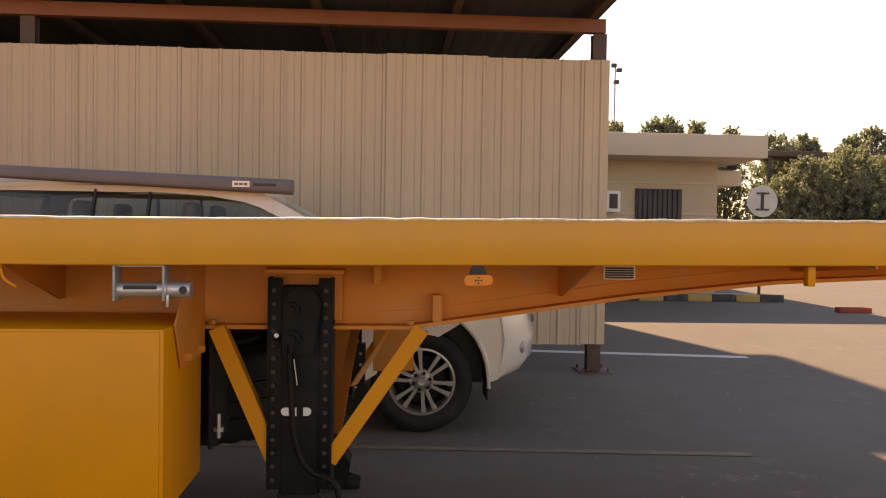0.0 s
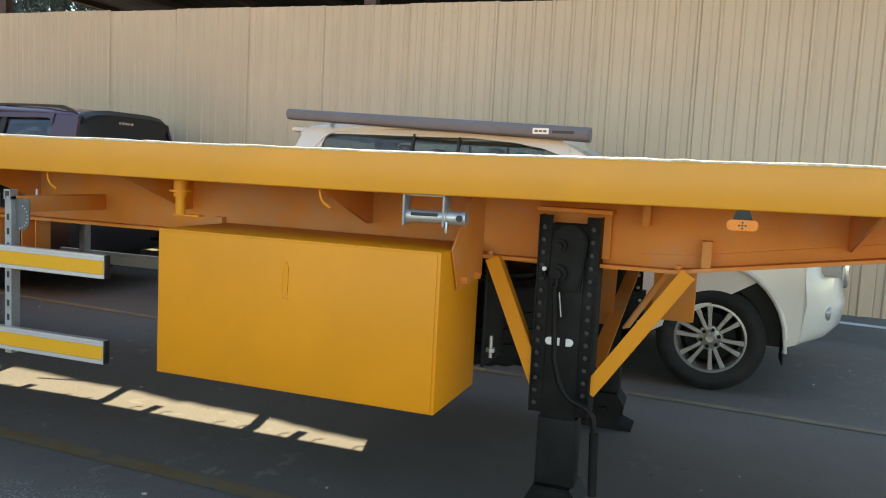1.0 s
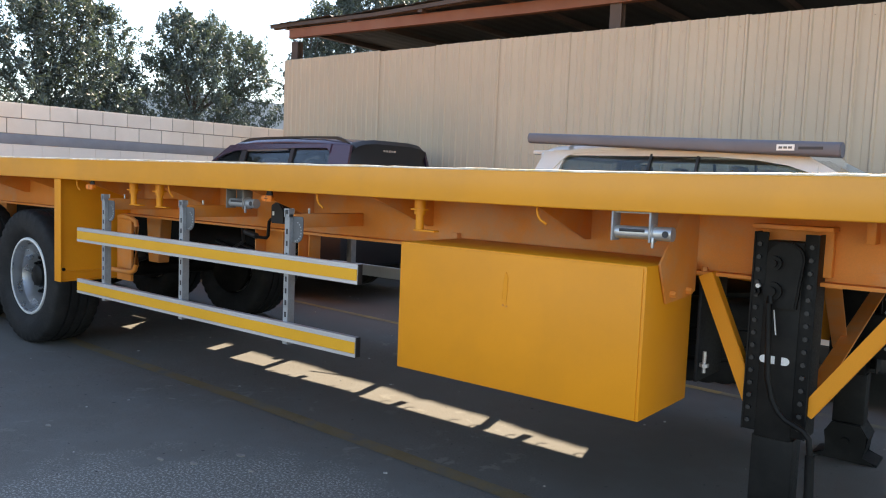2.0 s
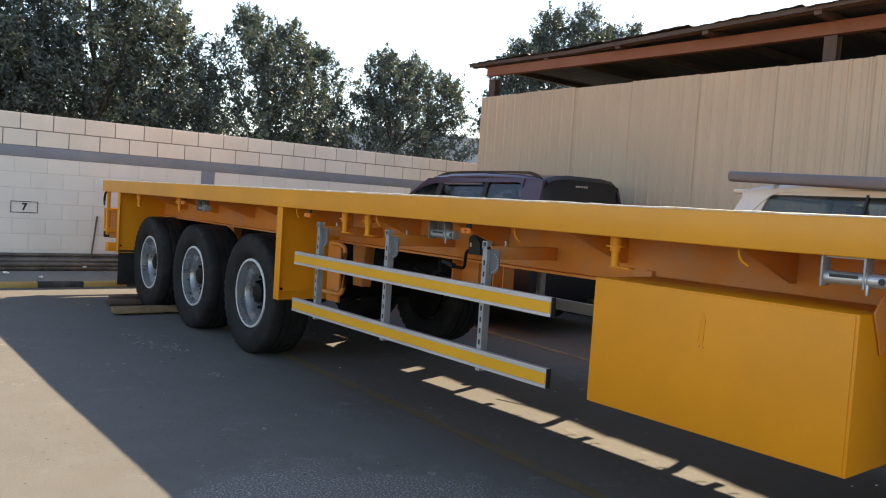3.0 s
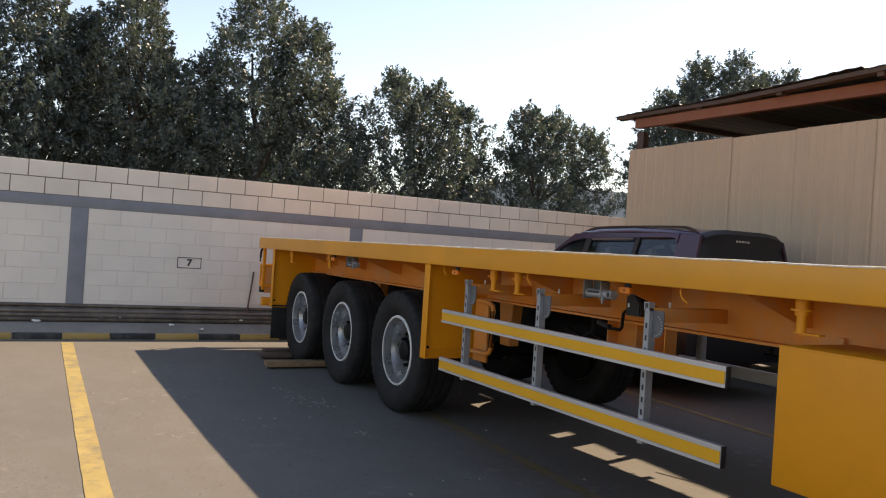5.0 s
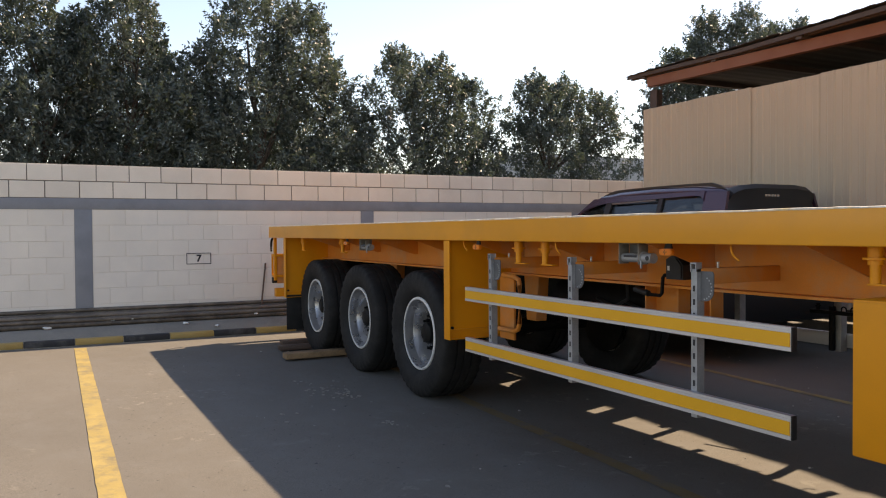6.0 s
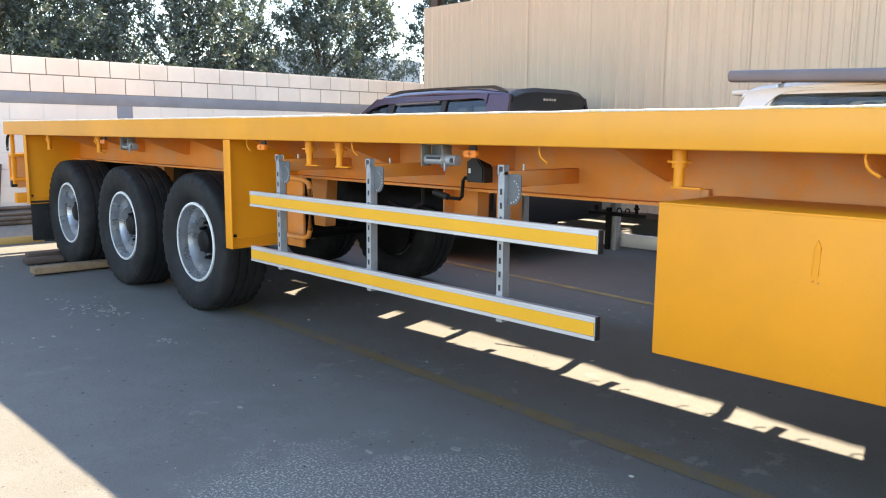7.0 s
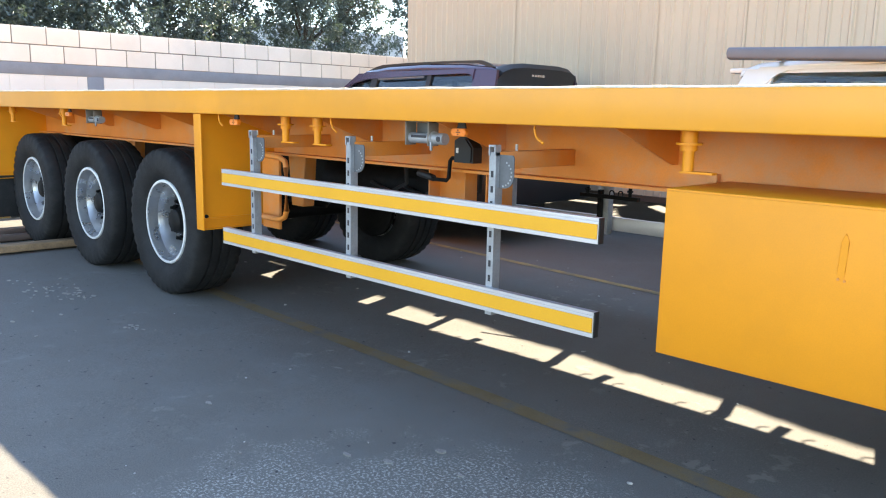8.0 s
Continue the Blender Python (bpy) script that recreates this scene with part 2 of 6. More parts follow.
def leaf_mat(name, col, thin=0.18):
    m = mat(name, col, 0.42, var=0.35, scale=0.9, fine=14, fvar=0.4, bump=0.0, spec=0.5)
    n, l = m.node_tree.nodes, m.node_tree.links
    b = n["Principled BSDF"]
    tr = n.new("ShaderNodeBsdfTranslucent")
    tr.inputs["Color"].default_value = (col[0] * 2.0, col[1] * 2.2, col[2] * 1.2, 1)
    mx = n.new("ShaderNodeMixShader")
    mx.inputs["Fac"].default_value = thin
    l.new(b.outputs[0], mx.inputs[1]), l.new(tr.outputs[0], mx.inputs[2])
    l.new(mx.outputs[0], n["Material Output"].inputs["Surface"])
    return m


LEAF = leaf_mat("green_leaf", (0.074, 0.093, 0.086))
# Haze over the far trees is mixed into this paler leaf colour.
LEAF_FAR = leaf_mat("hazy_leaf", (0.165, 0.172, 0.150), 0.5)


# ---- mesh tools ----
def box(bm, x0, x1, y0, y1, z0, z1, bevel=0.0):
    """An axis-aligned block, its edges rounded by bevel."""
    r = bmesh.ops.create_cube(bm, size=1.0, matrix=Matrix.Translation(((x0 + x1) / 2, (y0 + y1) / 2, (z0 + z1) / 2))
                              @ Matrix.Diagonal((x1 - x0, y1 - y0, z1 - z0, 1)))
    if bevel:
        edges = list({e for v in r["verts"] for e in v.link_edges})
        bmesh.ops.bevel(bm, geom=edges, offset=bevel, segments=2, affect="EDGES", profile=0.5)
    return bm


def beam(bm, a, b, w, h, bevel=0.0, up=(0, 0, 1)):
    """A bar of section w x h from a to b."""
    a, b = Vector(a), Vector(b)
    d = (b - a)
    z = d.normalized()
    x = Vector(up).cross(z)
    if x.length < 1e-4:
        x = Vector((1, 0, 0)).cross(z)
    x.normalize()
    y = z.cross(x)
    m = Matrix((x, y, z)).transposed().to_4x4()
    m.translation = (a + b) / 2
    r = bmesh.ops.create_cube(bm, size=1.0, matrix=m @ Matrix.Diagonal((w, h, d.length, 1)))
    if bevel:
        bmesh.ops.bevel(bm, geom=list({e for v in r["verts"] for e in v.link_edges}), offset=bevel, segments=2, affect="EDGES")
    return bm


def rod(bm, a, b, r, seg=16, r2=None):
    """A round bar from a to b."""
    a, b = Vector(a), Vector(b)
    d = b - a
    m = d.to_track_quat("Z", "Y").to_matrix().to_4x4()
    m.translation = (a + b) / 2
    bmesh.ops.create_cone(bm, cap_ends=True, segments=seg, radius1=r, radius2=r if r2 is None else r2, depth=d.length, matrix=m)
    return bm


def tube(bm, pts, r, seg=10):
    """A bent round bar through the points."""
    pts = [Vector(p) for p in pts]
    rings = []
    for i, p in enumerate(pts):
        d = (pts[min(i + 1, len(pts) - 1)] - pts[max(i - 1, 0)]).normalized()
        q = d.to_track_quat("Z", "Y")
        rings.append([bm.verts.new(p + q @ Vector((r * math.cos(k * math.tau / seg), r * math.sin(k * math.tau / seg), 0))) for k in range(seg)])
    for a, b in zip(rings, rings[1:]):
        for k in range(seg):
            bm.faces.new((a[k], a[(k + 1) % seg], b[(k + 1) % seg], b[k]))
    bm.faces.new(rings[0][::-1]), bm.faces.new(rings[-1])
    return bm


def arc(c, r, a0, a1, n, plane="xz"):
    out = []
    for i in range(n + 1):
        a = radians(a0 + (a1 - a0) * i / n)
        u, v = r * math.cos(a), r * math.sin(a)
        out.append((c[0] + u, c[1], c[2] + v) if plane == "xz" else (c[0], c[1] + u, c[2] + v))
    return out


def prism(bm, outline, axis, a, b, bevel=0.0):
    """A flat outline of (u, v) drawn out along an axis from a to b: x -> (y, z), y -> (x, z), z -> (x, y)."""
    def at(u, v, w):
        return {"x": (w, u, v), "y": (u, w, v), "z": (u, v, w)}[axis]
    lo = [bm.verts.new(at(u, v, a)) for u, v in outline]
    hi = [bm.verts.new(at(u, v, b)) for u, v in outline]
    n = len(outline)
    faces = [bm.faces.new(lo[::-1]), bm.faces.new(hi)]
    for i in range(n):
        faces.append(bm.faces.new((lo[i], lo[(i + 1) % n], hi[(i + 1) % n], hi[i])))
    if bevel:
        bmesh.ops.bevel(bm, geom=list({e for f in faces[:2] for e in f.edges}), offset=bevel, segments=2, affect="EDGES")
    return bm


def lathe(bm, profile, centre, axis="y", seg=48, close=False):
    """Turn a profile of (radius, offset along the axis) round the axis."""
    cx, cy, cz = centre
    rings = []
    for k in range(seg):
        a = k * math.tau / seg
        ring = []
        for r, o in profile:
            u, v = r * math.cos(a), r * math.sin(a)
            ring.append(bm.verts.new({"y": (cx + u, cy + o, cz + v), "x": (cx + o, cy + u, cz + v), "z": (cx + u, cy + v, cz + o)}[axis]))
        rings.append(ring)
    m = len(profile)
    for k in range(seg):
        a, b = rings[k], rings[(k + 1) % seg]
        for i in range(m if close else m - 1):
            j = (i + 1) % m
            bm.faces.new((a[i], a[j], b[j], b[i]))
    return bm


def mesh_of(name, bm, material, smooth=40):
    bmesh.ops.remove_doubles(bm, verts=bm.verts, dist=1e-5)
    bmesh.ops.recalc_face_normals(bm, faces=bm.faces)
    if smooth:
        for e in bm.edges:
            e.smooth = len(e.link_faces) == 2 and e.calc_face_angle(0) < radians(smooth)
        for f in bm.faces:
            f.smooth = True
    me = bpy.data.meshes.new(name)
    bm.to_mesh(me)
    bm.free()
    me.materials.append(material)
    return me


def hang(ob, parent):
    ob.parent = parent
    if parent.parent is None:
        ob.matrix_parent_inverse = parent.matrix_basis.inverted()
    return ob


def part(name, bm, material, parent, label="", smooth=40):
    ob = hang(new(name, mesh_of(name, bm, material, smooth)), parent)
    return tagged(ob, label)


def thing(name, at, label, category, group="", kind=""):
    ob = new(name)
    ob.empty_display_size = 0.2
    ob.matrix_basis = Matrix.Translation(at)
    return tagged(ob, label, category, group, kind)


def solo(name, bm, material, label, category="", group="", kind="", smooth=40):
    return tagged(new(name, mesh_of(name, bm, material, smooth)), label, category, group, kind)


B = bmesh.new

# ---- ground ----
LOW = 0.0


def ground_z(y, x=0.0):
    """Height of the asphalt, with a shallow gutter by the wheels."""
    dip = min(max((-2.6 - x) / 2.0, 0.0), 1.0) * min(max((x + 9.6) / 2.4, 0.0), 1.0)
    return LOW - 0.022 * dip * min(max((y + 3.2) / 2.4, 0.0), 1.0) * min(max((2.2 - y) / 1.0, 0.0), 1.0)


bm = B()
xs = [-900, -60, -30, -20, -12, -9.6, -8.8, -8.0, -7.2, -6, -4.6, -4.0, -3.4, -2.6, 0, 6, 12, 30, 60, 900]
ys = [-900, -60, -20, -6, -3.2, -2.4, -1.6, -0.8, 0, 1.2, 1.8, 2.4, 3.0, 6, 12, 30, 80, 900]
grid = [[bm.verts.new((x, y, ground_z(y, x))) for x in xs] for y in ys]
for j in range(len(ys) - 1):
    for i in range(len(xs) - 1):
        bm.faces.new((grid[j][i], grid[j][i + 1], grid[j + 1][i + 1], grid[j + 1][i]))
ground = solo("ground", bm, ASPHALT, "grey worn asphalt of the parking lot", "ground", kind="structure")


def line_mark(name, a, b, w, material, label, lift=0.004):
    bm = B()
    a, b = Vector((a[0], a[1], 0)), Vector((b[0], b[1], 0))
    side = (b - a).normalized().cross(Vector((0, 0, 1))) * w / 2
    n = max(2, int((b - a).length / 0.12))
    rows = []
    for i in range(n + 1):
        p = a.lerp(b, i / n)
        row = []
        for k, s in enumerate((-1, 1)):
            q = p + side * (s + random.uniform(-0.035, 0.035))
            row.append(bm.verts.new((q.x, q.y, ground_z(q.y, q.x) + lift)))
        rows.append(row)
    for r, s in zip(rows, rows[1:]):
        bm.faces.new((r[0], r[1], s[1], s[0]))
    return solo(name, bm, material, label, "road marking", kind="structure")


line_mark("parking_line_1", (-9.72, -2.25), (-1.5, -2.36), 0.135, LINE_YELLOW, "worn yellow parking line on asphalt")
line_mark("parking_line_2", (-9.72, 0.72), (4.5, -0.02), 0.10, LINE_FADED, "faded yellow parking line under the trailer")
line_mark("parking_line_3", (-9.72, 3.53), (-0.6, 2.815), 0.08, LINE_PALE, "faded yellow parking line beside the cars")
line_mark("parking_line_4", (-0.6, 2.815), (3.05, 2.53), 0.08, LINE_WORN, "nearly worn off parking line beside the white car")
line_mark("white_line", (0.6, 7.15), (4.86, 6.48), 0.17, LINE_WHITE, "white painted line behind the fence")

# ---- kerb, planting strip, block wall ----
WALL_X, WALL_TOP = -10.45, 2.285
solo("planting_strip", prism(B(), [(-10.03, -0.05), (-10.03, 0.082), (-10.23, 0.195), (WALL_X - 0.01, 0.205), (WALL_X - 0.01, -0.05)], "y", -14, 9), CONCRETE_DUSTY, "dusty concrete strip along the block wall", "kerb strip", kind="structure")

kerb = solo("kerb", box(B(), -10.035, -9.955, -14, 9, -0.05, 0.070), CONCRETE, "concrete kerb core below the painted stones", "kerb", kind="structure")
KERB_ME = {}
for k, m in enumerate((KERB_YELLOW, KERB_BLACK)):
    KERB_ME[k] = mesh_of("kerb_stone", box(B(), -0.07, 0.07, -0.277, 0.277, 0.008, 0.085, 0.01), m)
for i in range(28):
    o = new("kerb_stone", KERB_ME[i % 2])
    o.parent = kerb
    o.location = (-10.01, -2.02 + (i - 10) * 0.56, 0)

wall = solo("wall_west", box(B(), WALL_X - 0.19, WALL_X + 0.003, -16, 10, -0.1, 1.846), MORTAR_PAINTED,
            "long painted concrete block boundary wall", "wall", kind="structure")
solo("mortar_bed", box(B(), WALL_X - 0.186, WALL_X - 0.007, -16, 10, 1.845, WALL_TOP - 0.004), MORTAR, "bare mortar between the top wall courses", "mortar", kind="structure")
PIL = [-10.04, -6.10, -2.163, 1.775, 5.71]
bm = B()
box(bm, WALL_X - 0.16, WALL_X + 0.012, -16, 10, 1.702, 1.846, 0.004)
solo("trim_band", bm, GREY_BAND, "grey painted concrete band along the wall", "wall band", kind="structure")
for y in PIL:
    solo("trim_pilaster", box(B(), WALL_X - 0.15, WALL_X + 0.010, y - 0.105, y + 0.105, 0.0, 1.704, 0.004), GREY_BAND,
         "grey painted concrete pillar in the block wall", "pillar", group="wall pillars", kind="structure")

# ---- shed with corrugated fence ----
FY, F_L, F_R, F_BOT, F_TOP = 5.42, -8.40, 2.85, 0.30, 3.185
shed = thing("carport_shed", (-2.8, 9.5, LOW), "open carport shed with beige sheet cladding and a rust-red frame", "shed", kind="structure")


def sheet_panel(w, low=0.0):
    """One cladding sheet of ribs 0.2 m apart, origin at its lower left corner."""
    prof, x = [], 0.0
    while x < w - 0.01:
        prof += [(x, 0), (min(x + 0.075, w), 0), (min(x + 0.085, w), 0.006), (min(x + 0.095, w), 0), (min(x + 0.150, w), 0),
                 (min(x + 0.164, w), -0.017), (min(x + 0.182, w), -0.017), (min(x + 0.196, w), 0)]
        x += 0.2
    prof.append((w, 0))
    clean = [prof[0]]
    for p in prof[1:]:
        if p[0] > clean[-1][0] + 1e-4:
            clean.append(p)
    bm = B()
    prev = None
    for px, py in clean:
        col = [bm.verts.new((px, py, low)), bm.verts.new((px, py, F_TOP - F_BOT)), bm.verts.new((px, py + 0.003, F_TOP - F_BOT)), bm.verts.new((px, py + 0.003, low))]
        if prev:
            for i in range(4):
                bm.faces.new((prev[i], col[i], col[(i + 1) % 4], prev[(i + 1) % 4]))
        prev = col
    return mesh_of("cladding_sheet", bm, SHEET, 20)


panel_me, short_me = sheet_panel(1.012), sheet_panel(1.012, 0.17)   # the older sheets stop higher over the kerb
x, k = F_L, 0
while x < F_R - 0.02:
    w = min(1.012, F_R - x)
    o = new("cladding_sheet", (short_me if x < -3.5 else panel_me) if w > 0.99 else sheet_panel(w))
    hang(o, shed)
    o.location = (x, FY - (0.010 if k % 2 else 0.0), F_BOT + 0.006 * math.sin(k * 2.3))
    x, k = x + 1.0, k + 1
for z in (0.405, 1.75, 3.05):
    part("girt", box(B(), F_L + 0.05, F_R - 0.03, FY + 0.006, FY + 0.066, z, z + 0.06), BROWN_STEEL, shed)
bm = B()
for z in (0.48, 1.78, 3.08):
    x = F_L + 0.11 if z > 1 else -3.29
    while x < F_R:
        box(bm, x - 0.004, x + 0.004, FY - 0.014, FY - 0.001, z - 0.004, z + 0.004)
        x += 0.2
tagged(part("screw_rows", bm, SHEET, shed, smooth=0), kind="stuff")
RX0, RX1, RY1 = -8.80, 2.83, 13.9


def eave_y(x):
    """The eave runs out of line with the fence and overhangs it more and more to the east."""
    return min(5.18 - 0.085 * (x + 4.0), 5.40)


def eave_z(x):
    return 3.70 + 0.012 * max(-4.0 - x, 0.0)



POSTS = [-8.28, -2.91, 2.77]
for px in POSTS:
    for py in (FY + 0.14, 13.2):
        bm = B()
        box(bm, px - 0.07, px + 0.07, py - 0.055, py - 0.047, LOW, 3.475)
        box(bm, px - 0.07, px + 0.07, py + 0.047, py + 0.055, LOW, 3.478)
        box(bm, px - 0.005, px + 0.005, py - 0.05, py + 0.05, LOW, 3.478)
        post = part("post", bm, BROWN_STEEL, shed)
        bm = B()
        box(bm, px - 0.17, px + 0.17, py - 0.17, py + 0.17, LOW - 0.01, LOW + 0.014, 0.003)
        for sx in (-1, 1):
            for sy in (-1, 1):
                rod(bm, (px + sx * 0.13, py + sy * 0.13, LOW), (px + sx * 0.13, py + sy * 0.13, LOW + 0.05), 0.012, 8)
        part("base_plate", bm, BROWN_STEEL, post)
for py in (FY + 0.10, 13.2):
    for xa, xb in ((RX0 + 0.42, -4.0), (-4.0, RX1 - 0.01)):
        bm = B()
        for y0, y1, d0, d1 in ((-0.05, 0.05, 0.222, 0.210), (-0.05, 0.05, 0.098, 0.086), (-0.046, -0.036, 0.210, 0.098)):
            lo = [(xa, eave_z(xa) - d0), (xb, eave_z(xb) - d0), (xb, eave_z(xb) - d1), (xa, eave_z(xa) - d1)]
            prism(bm, lo, "y", py + y0, py + y1)
        part("front_beam", bm, RED_OXIDE, shed)
# Unseen rear wall, added to keep the floor behind the fence in shade.
part("rear_cladding", box(B(), RX0 + 0.3, RX1 - 0.1, 13.30, 13.33, LOW, 3.44), SHEET, shed)
part("kerb_stone", box(B(), -8.3, -3.6, 5.79, 5.95, LOW - 0.02, 0.10, 0.012), CONCRETE, shed)
# Unseen side wall, added to keep sun off the carport floor.
part("side_cladding", box(B(), -8.40, -8.37, 5.70, 13.29, LOW, 3.10), SHEET, shed)
n_raf = 9
for i in range(n_raf):
    px = RX0 + 0.35 + i * (RX1 - RX0 - 0.5) / (n_raf - 1)
    part("rafter", box(B(), px - 0.04, px + 0.04, eave_y(px) + 0.05, RY1 - 0.05, eave_z(px) - 0.085, eave_z(px) - 0.012), BROWN_STEEL, shed)
# unseen slots added at the back of the roof to throw sun spots, as (x from, x to, y at the start, y at the end, width)
SUN_SLOTS = [(-8.38, -7.28, 11.86, 11.83, 0.22), (-7.16, -6.95, 11.40, 11.02, 0.20), (-6.90, -6.72, 10.98, 10.72, 0.16), (-6.68, -6.46, 10.66, 10.42, 0.22), (-7.02, -6.45, 12.25, 11.75, 0.34), (-8.50, -8.22, 11.30, 11.20, 0.16)]


def roof_runs(px):
    cuts = []
    for xa, xb, ya, yb, w in SUN_SLOTS:
        if xa <= px <= xb:
            y = ya + (yb - ya) * (px - xa) / (xb - xa)
            cuts.append((y - w / 2, y + w / 2))
    y, runs = eave_y(px) + 0.012 * math.sin(px * 7), []
    for a, b in sorted(cuts):
        runs.append((y, a))
        y = b
    return runs + [(y, RY1)]


bm = B()
N = int((RX1 - RX0) / 0.05)


def roof_z_at(i):
    px = RX0 + i * (RX1 - RX0) / N
    lap = ((px - RX0) / 1.45) % 1.0   # wide sheets lapped over one another
    return px, eave_z(px) + 0.030 * lap + (0.0, 0.0, 0.006, 0.006)[i % 4] + 0.014 * math.sin(px * 0.9)


for i in range(N):
    (xa, za), (xb, zb) = roof_z_at(i), roof_z_at(i + 1)
    for y0, y1 in roof_runs((xa + xb) / 2):
        v = [bm.verts.new(p) for p in ((xa, y0, za), (xb, y0, zb), (xb, y1, zb), (xa, y1, za), (xa, y0, za + 0.006), (xb, y0, zb + 0.006), (xb, y1, zb + 0.006), (xa, y1, za + 0.006))]
        for f in ((3, 2, 1, 0), (4, 5, 6, 7), (0, 1, 5, 4), (2, 3, 7, 6)):
            bm.faces.new([v[k] for k in f])
bmesh.ops.remove_doubles(bm, verts=bm.verts, dist=0.0005)
part("roof_sheet", bm, ROOF_SHEET, shed, "dark corrugated roof sheet", 20)
for xa, xb in ((RX0 + 0.02, -6.6), (-6.6, RX1 - 0.02)):
    part("fascia", beam(B(), (xa, eave_y(xa) + 0.045, eave_z(xa) - 0.03), (xb, eave_y(xb) + 0.045, eave_z(xb) - 0.03), 0.03, 0.054, 0.001), BROWN_STEEL, shed)
    part("eave_purlin", beam(B(), (xa, eave_y(xa) + 0.13, eave_z(xa) - 0.035), (xb, eave_y(xb) + 0.13, eave_z(xb) - 0.035), 0.06, 0.054, 0.001), BROWN_STEEL, shed)

# ---- office building, unseen shadow block behind the shed ----
office = thing("office_building", (6, 16, LOW), "low beige plastered office with a flat overhanging roof", "building")
part("wall", box(B(), 3.09, 7.93, 14.73, 20.6, LOW, 3.10), PLASTER, office)
part("roof", box(B(), 2.45, 8.55, 13.63, 21.6, 3.06, 3.54, 0.02), PLASTER_LIGHT, office)
part("lower_canopy", box(B(), 7.93, 8.66, 15.10, 17.3, 2.56, 2.91, 0.02), PLASTER_LIGHT, office)
for z in (0.94, 1.86, 2.55):
    part("string_course", box(B(), 3.07, 7.95, 14.70, 14.728, z, z + 0.046), PLASTER_LIGHT, office)
win = part("shutter", box(B(), 6.06, 7.11, 14.68, 14.74, 1.03, 2.435, 0.01), DARK_METAL, office, "dark metal window shutter")
for i in range(9):
    part("slat", box(B(), 6.10 + i * 0.1125, 6.174 + i * 0.1125, 14.65, 14.69, 1.06, 2.41, 0.01), DARK_METAL, win)
ac = thing("air_conditioner", (5.55, 14.6, 1.86), "white window air conditioner in the office wall", "air conditioner")
part("case", box(B(), 5.32, 5.635, 14.41, 14.73, 1.89, 2.36, 0.02), WHITE_LABEL, ac)
part("grille", box(B(), 5.385, 5.57, 14.40, 14.42, 1.97, 2.29, 0.005), DARK_METAL, ac)

# Out of view; added to cast the shade edge east of the shed.
tall = thing("building_behind_shed", (0, 16, LOW), "unseen tall block behind the carport, added for its shadow", "building", kind="structure")
part("wall", box(B(), -1.5, 1.82, 14.4, 18.0, LOW, 10.75), PLASTER, tall)
part("roof", box(B(), -1.9, 2.21, 14.1, 18.06, 10.752, 11.0, 0.01), PLASTER_LIGHT, tall)

# round sign, lamp mast, kerbs by the office
SX, SY = 8.77, 14.30
sign = thing("round_road_sign", (SX, SY, LOW), "grey back of a round road sign on a post", "road sign")
part("disc", lathe(B(), [(0.001, -0.006), (0.343, -0.006), (0.348, 0.0), (0.343, 0.006), (0.001, 0.006)], (SX, SY, 2.18), "y", 40), SIGN_GREY, sign)
part("post", rod(B(), (SX, SY + 0.05, LOW), (SX, SY + 0.05, 2.43), 0.032, 12), DARK_METAL, sign)
for z in (2.355, 2.00):
    part("bracket", box(B(), SX - 0.14, SX + 0.14, SY - 0.04, SY - 0.015, z - 0.02, z + 0.02, 0.004), DARK_METAL, sign)
part("clamp", box(B(), SX - 0.027, SX + 0.027, SY - 0.035, SY - 0.01, 1.98, 2.38, 0.004), DARK_METAL, sign)

mast = thing("lamp_mast", (12.7, 40, LOW), "thin floodlight mast far behind the trees", "lamp mast")
part("pole", rod(B(), (12.7, 40, LOW), (12.7, 40, 10.6), 0.06, 10, 0.04), GALV, mast)
for dx, dz in ((-0.1, 10.6), (0.2, 10.35), (0.05, 9.7)):
    part("floodlight", box(B(), 12.7 + dx - 0.14, 12.7 + dx + 0.14, 39.8, 40.05, dz - 0.1, dz + 0.1, 0.03), DARK_METAL, mast)

kerb2 = solo("kerb_office", box(B(), 3.3, 9.06, 13.92, 14.10, LOW - 0.02, 0.09), CONCRETE, "concrete kerb in front of the office", "kerb", kind="structure")
for k, m in enumerate((KERB_YELLOW, KERB_BLACK)):
    KERB_ME[k + 2] = mesh_of("kerb_stone", box(B(), -0.262, 0.262, -0.08, 0.08, LOW - 0.02, 0.15, 0.012), m)
for i in range(10):
    o = new("kerb_stone", KERB_ME[2 + (i + 1) % 2])
    o.parent = kerb2
    o.location = (8.84 - i * 0.53, 13.95, 0)
solo("pavement", box(B(), 3.3, 9.08, 14.02, 14.73, LOW - 0.02, 0.115), CONCRETE, "raised concrete pavement of the office", "pavement", kind="structure")
solo("red_kerb_block", box(B(), 9.06, 9.70, 11.70, 11.88, LOW - 0.01, 0.10, 0.02), RED_BLOCK, "low red painted kerb block on asphalt", "kerb block")

# far side of the street and closing walls out of sight
solo("wall_east", box(B(), 13.0, 60.0, 30.0, 30.3, LOW, 1.5), PLASTER, "long low beige boundary wall", "wall", kind="structure")
solo("far_building", box(B(), -62, -40, 24, 34, 0, 6.2), HAZE_BUILDING, "pale blue-grey building far behind the trees", "building")


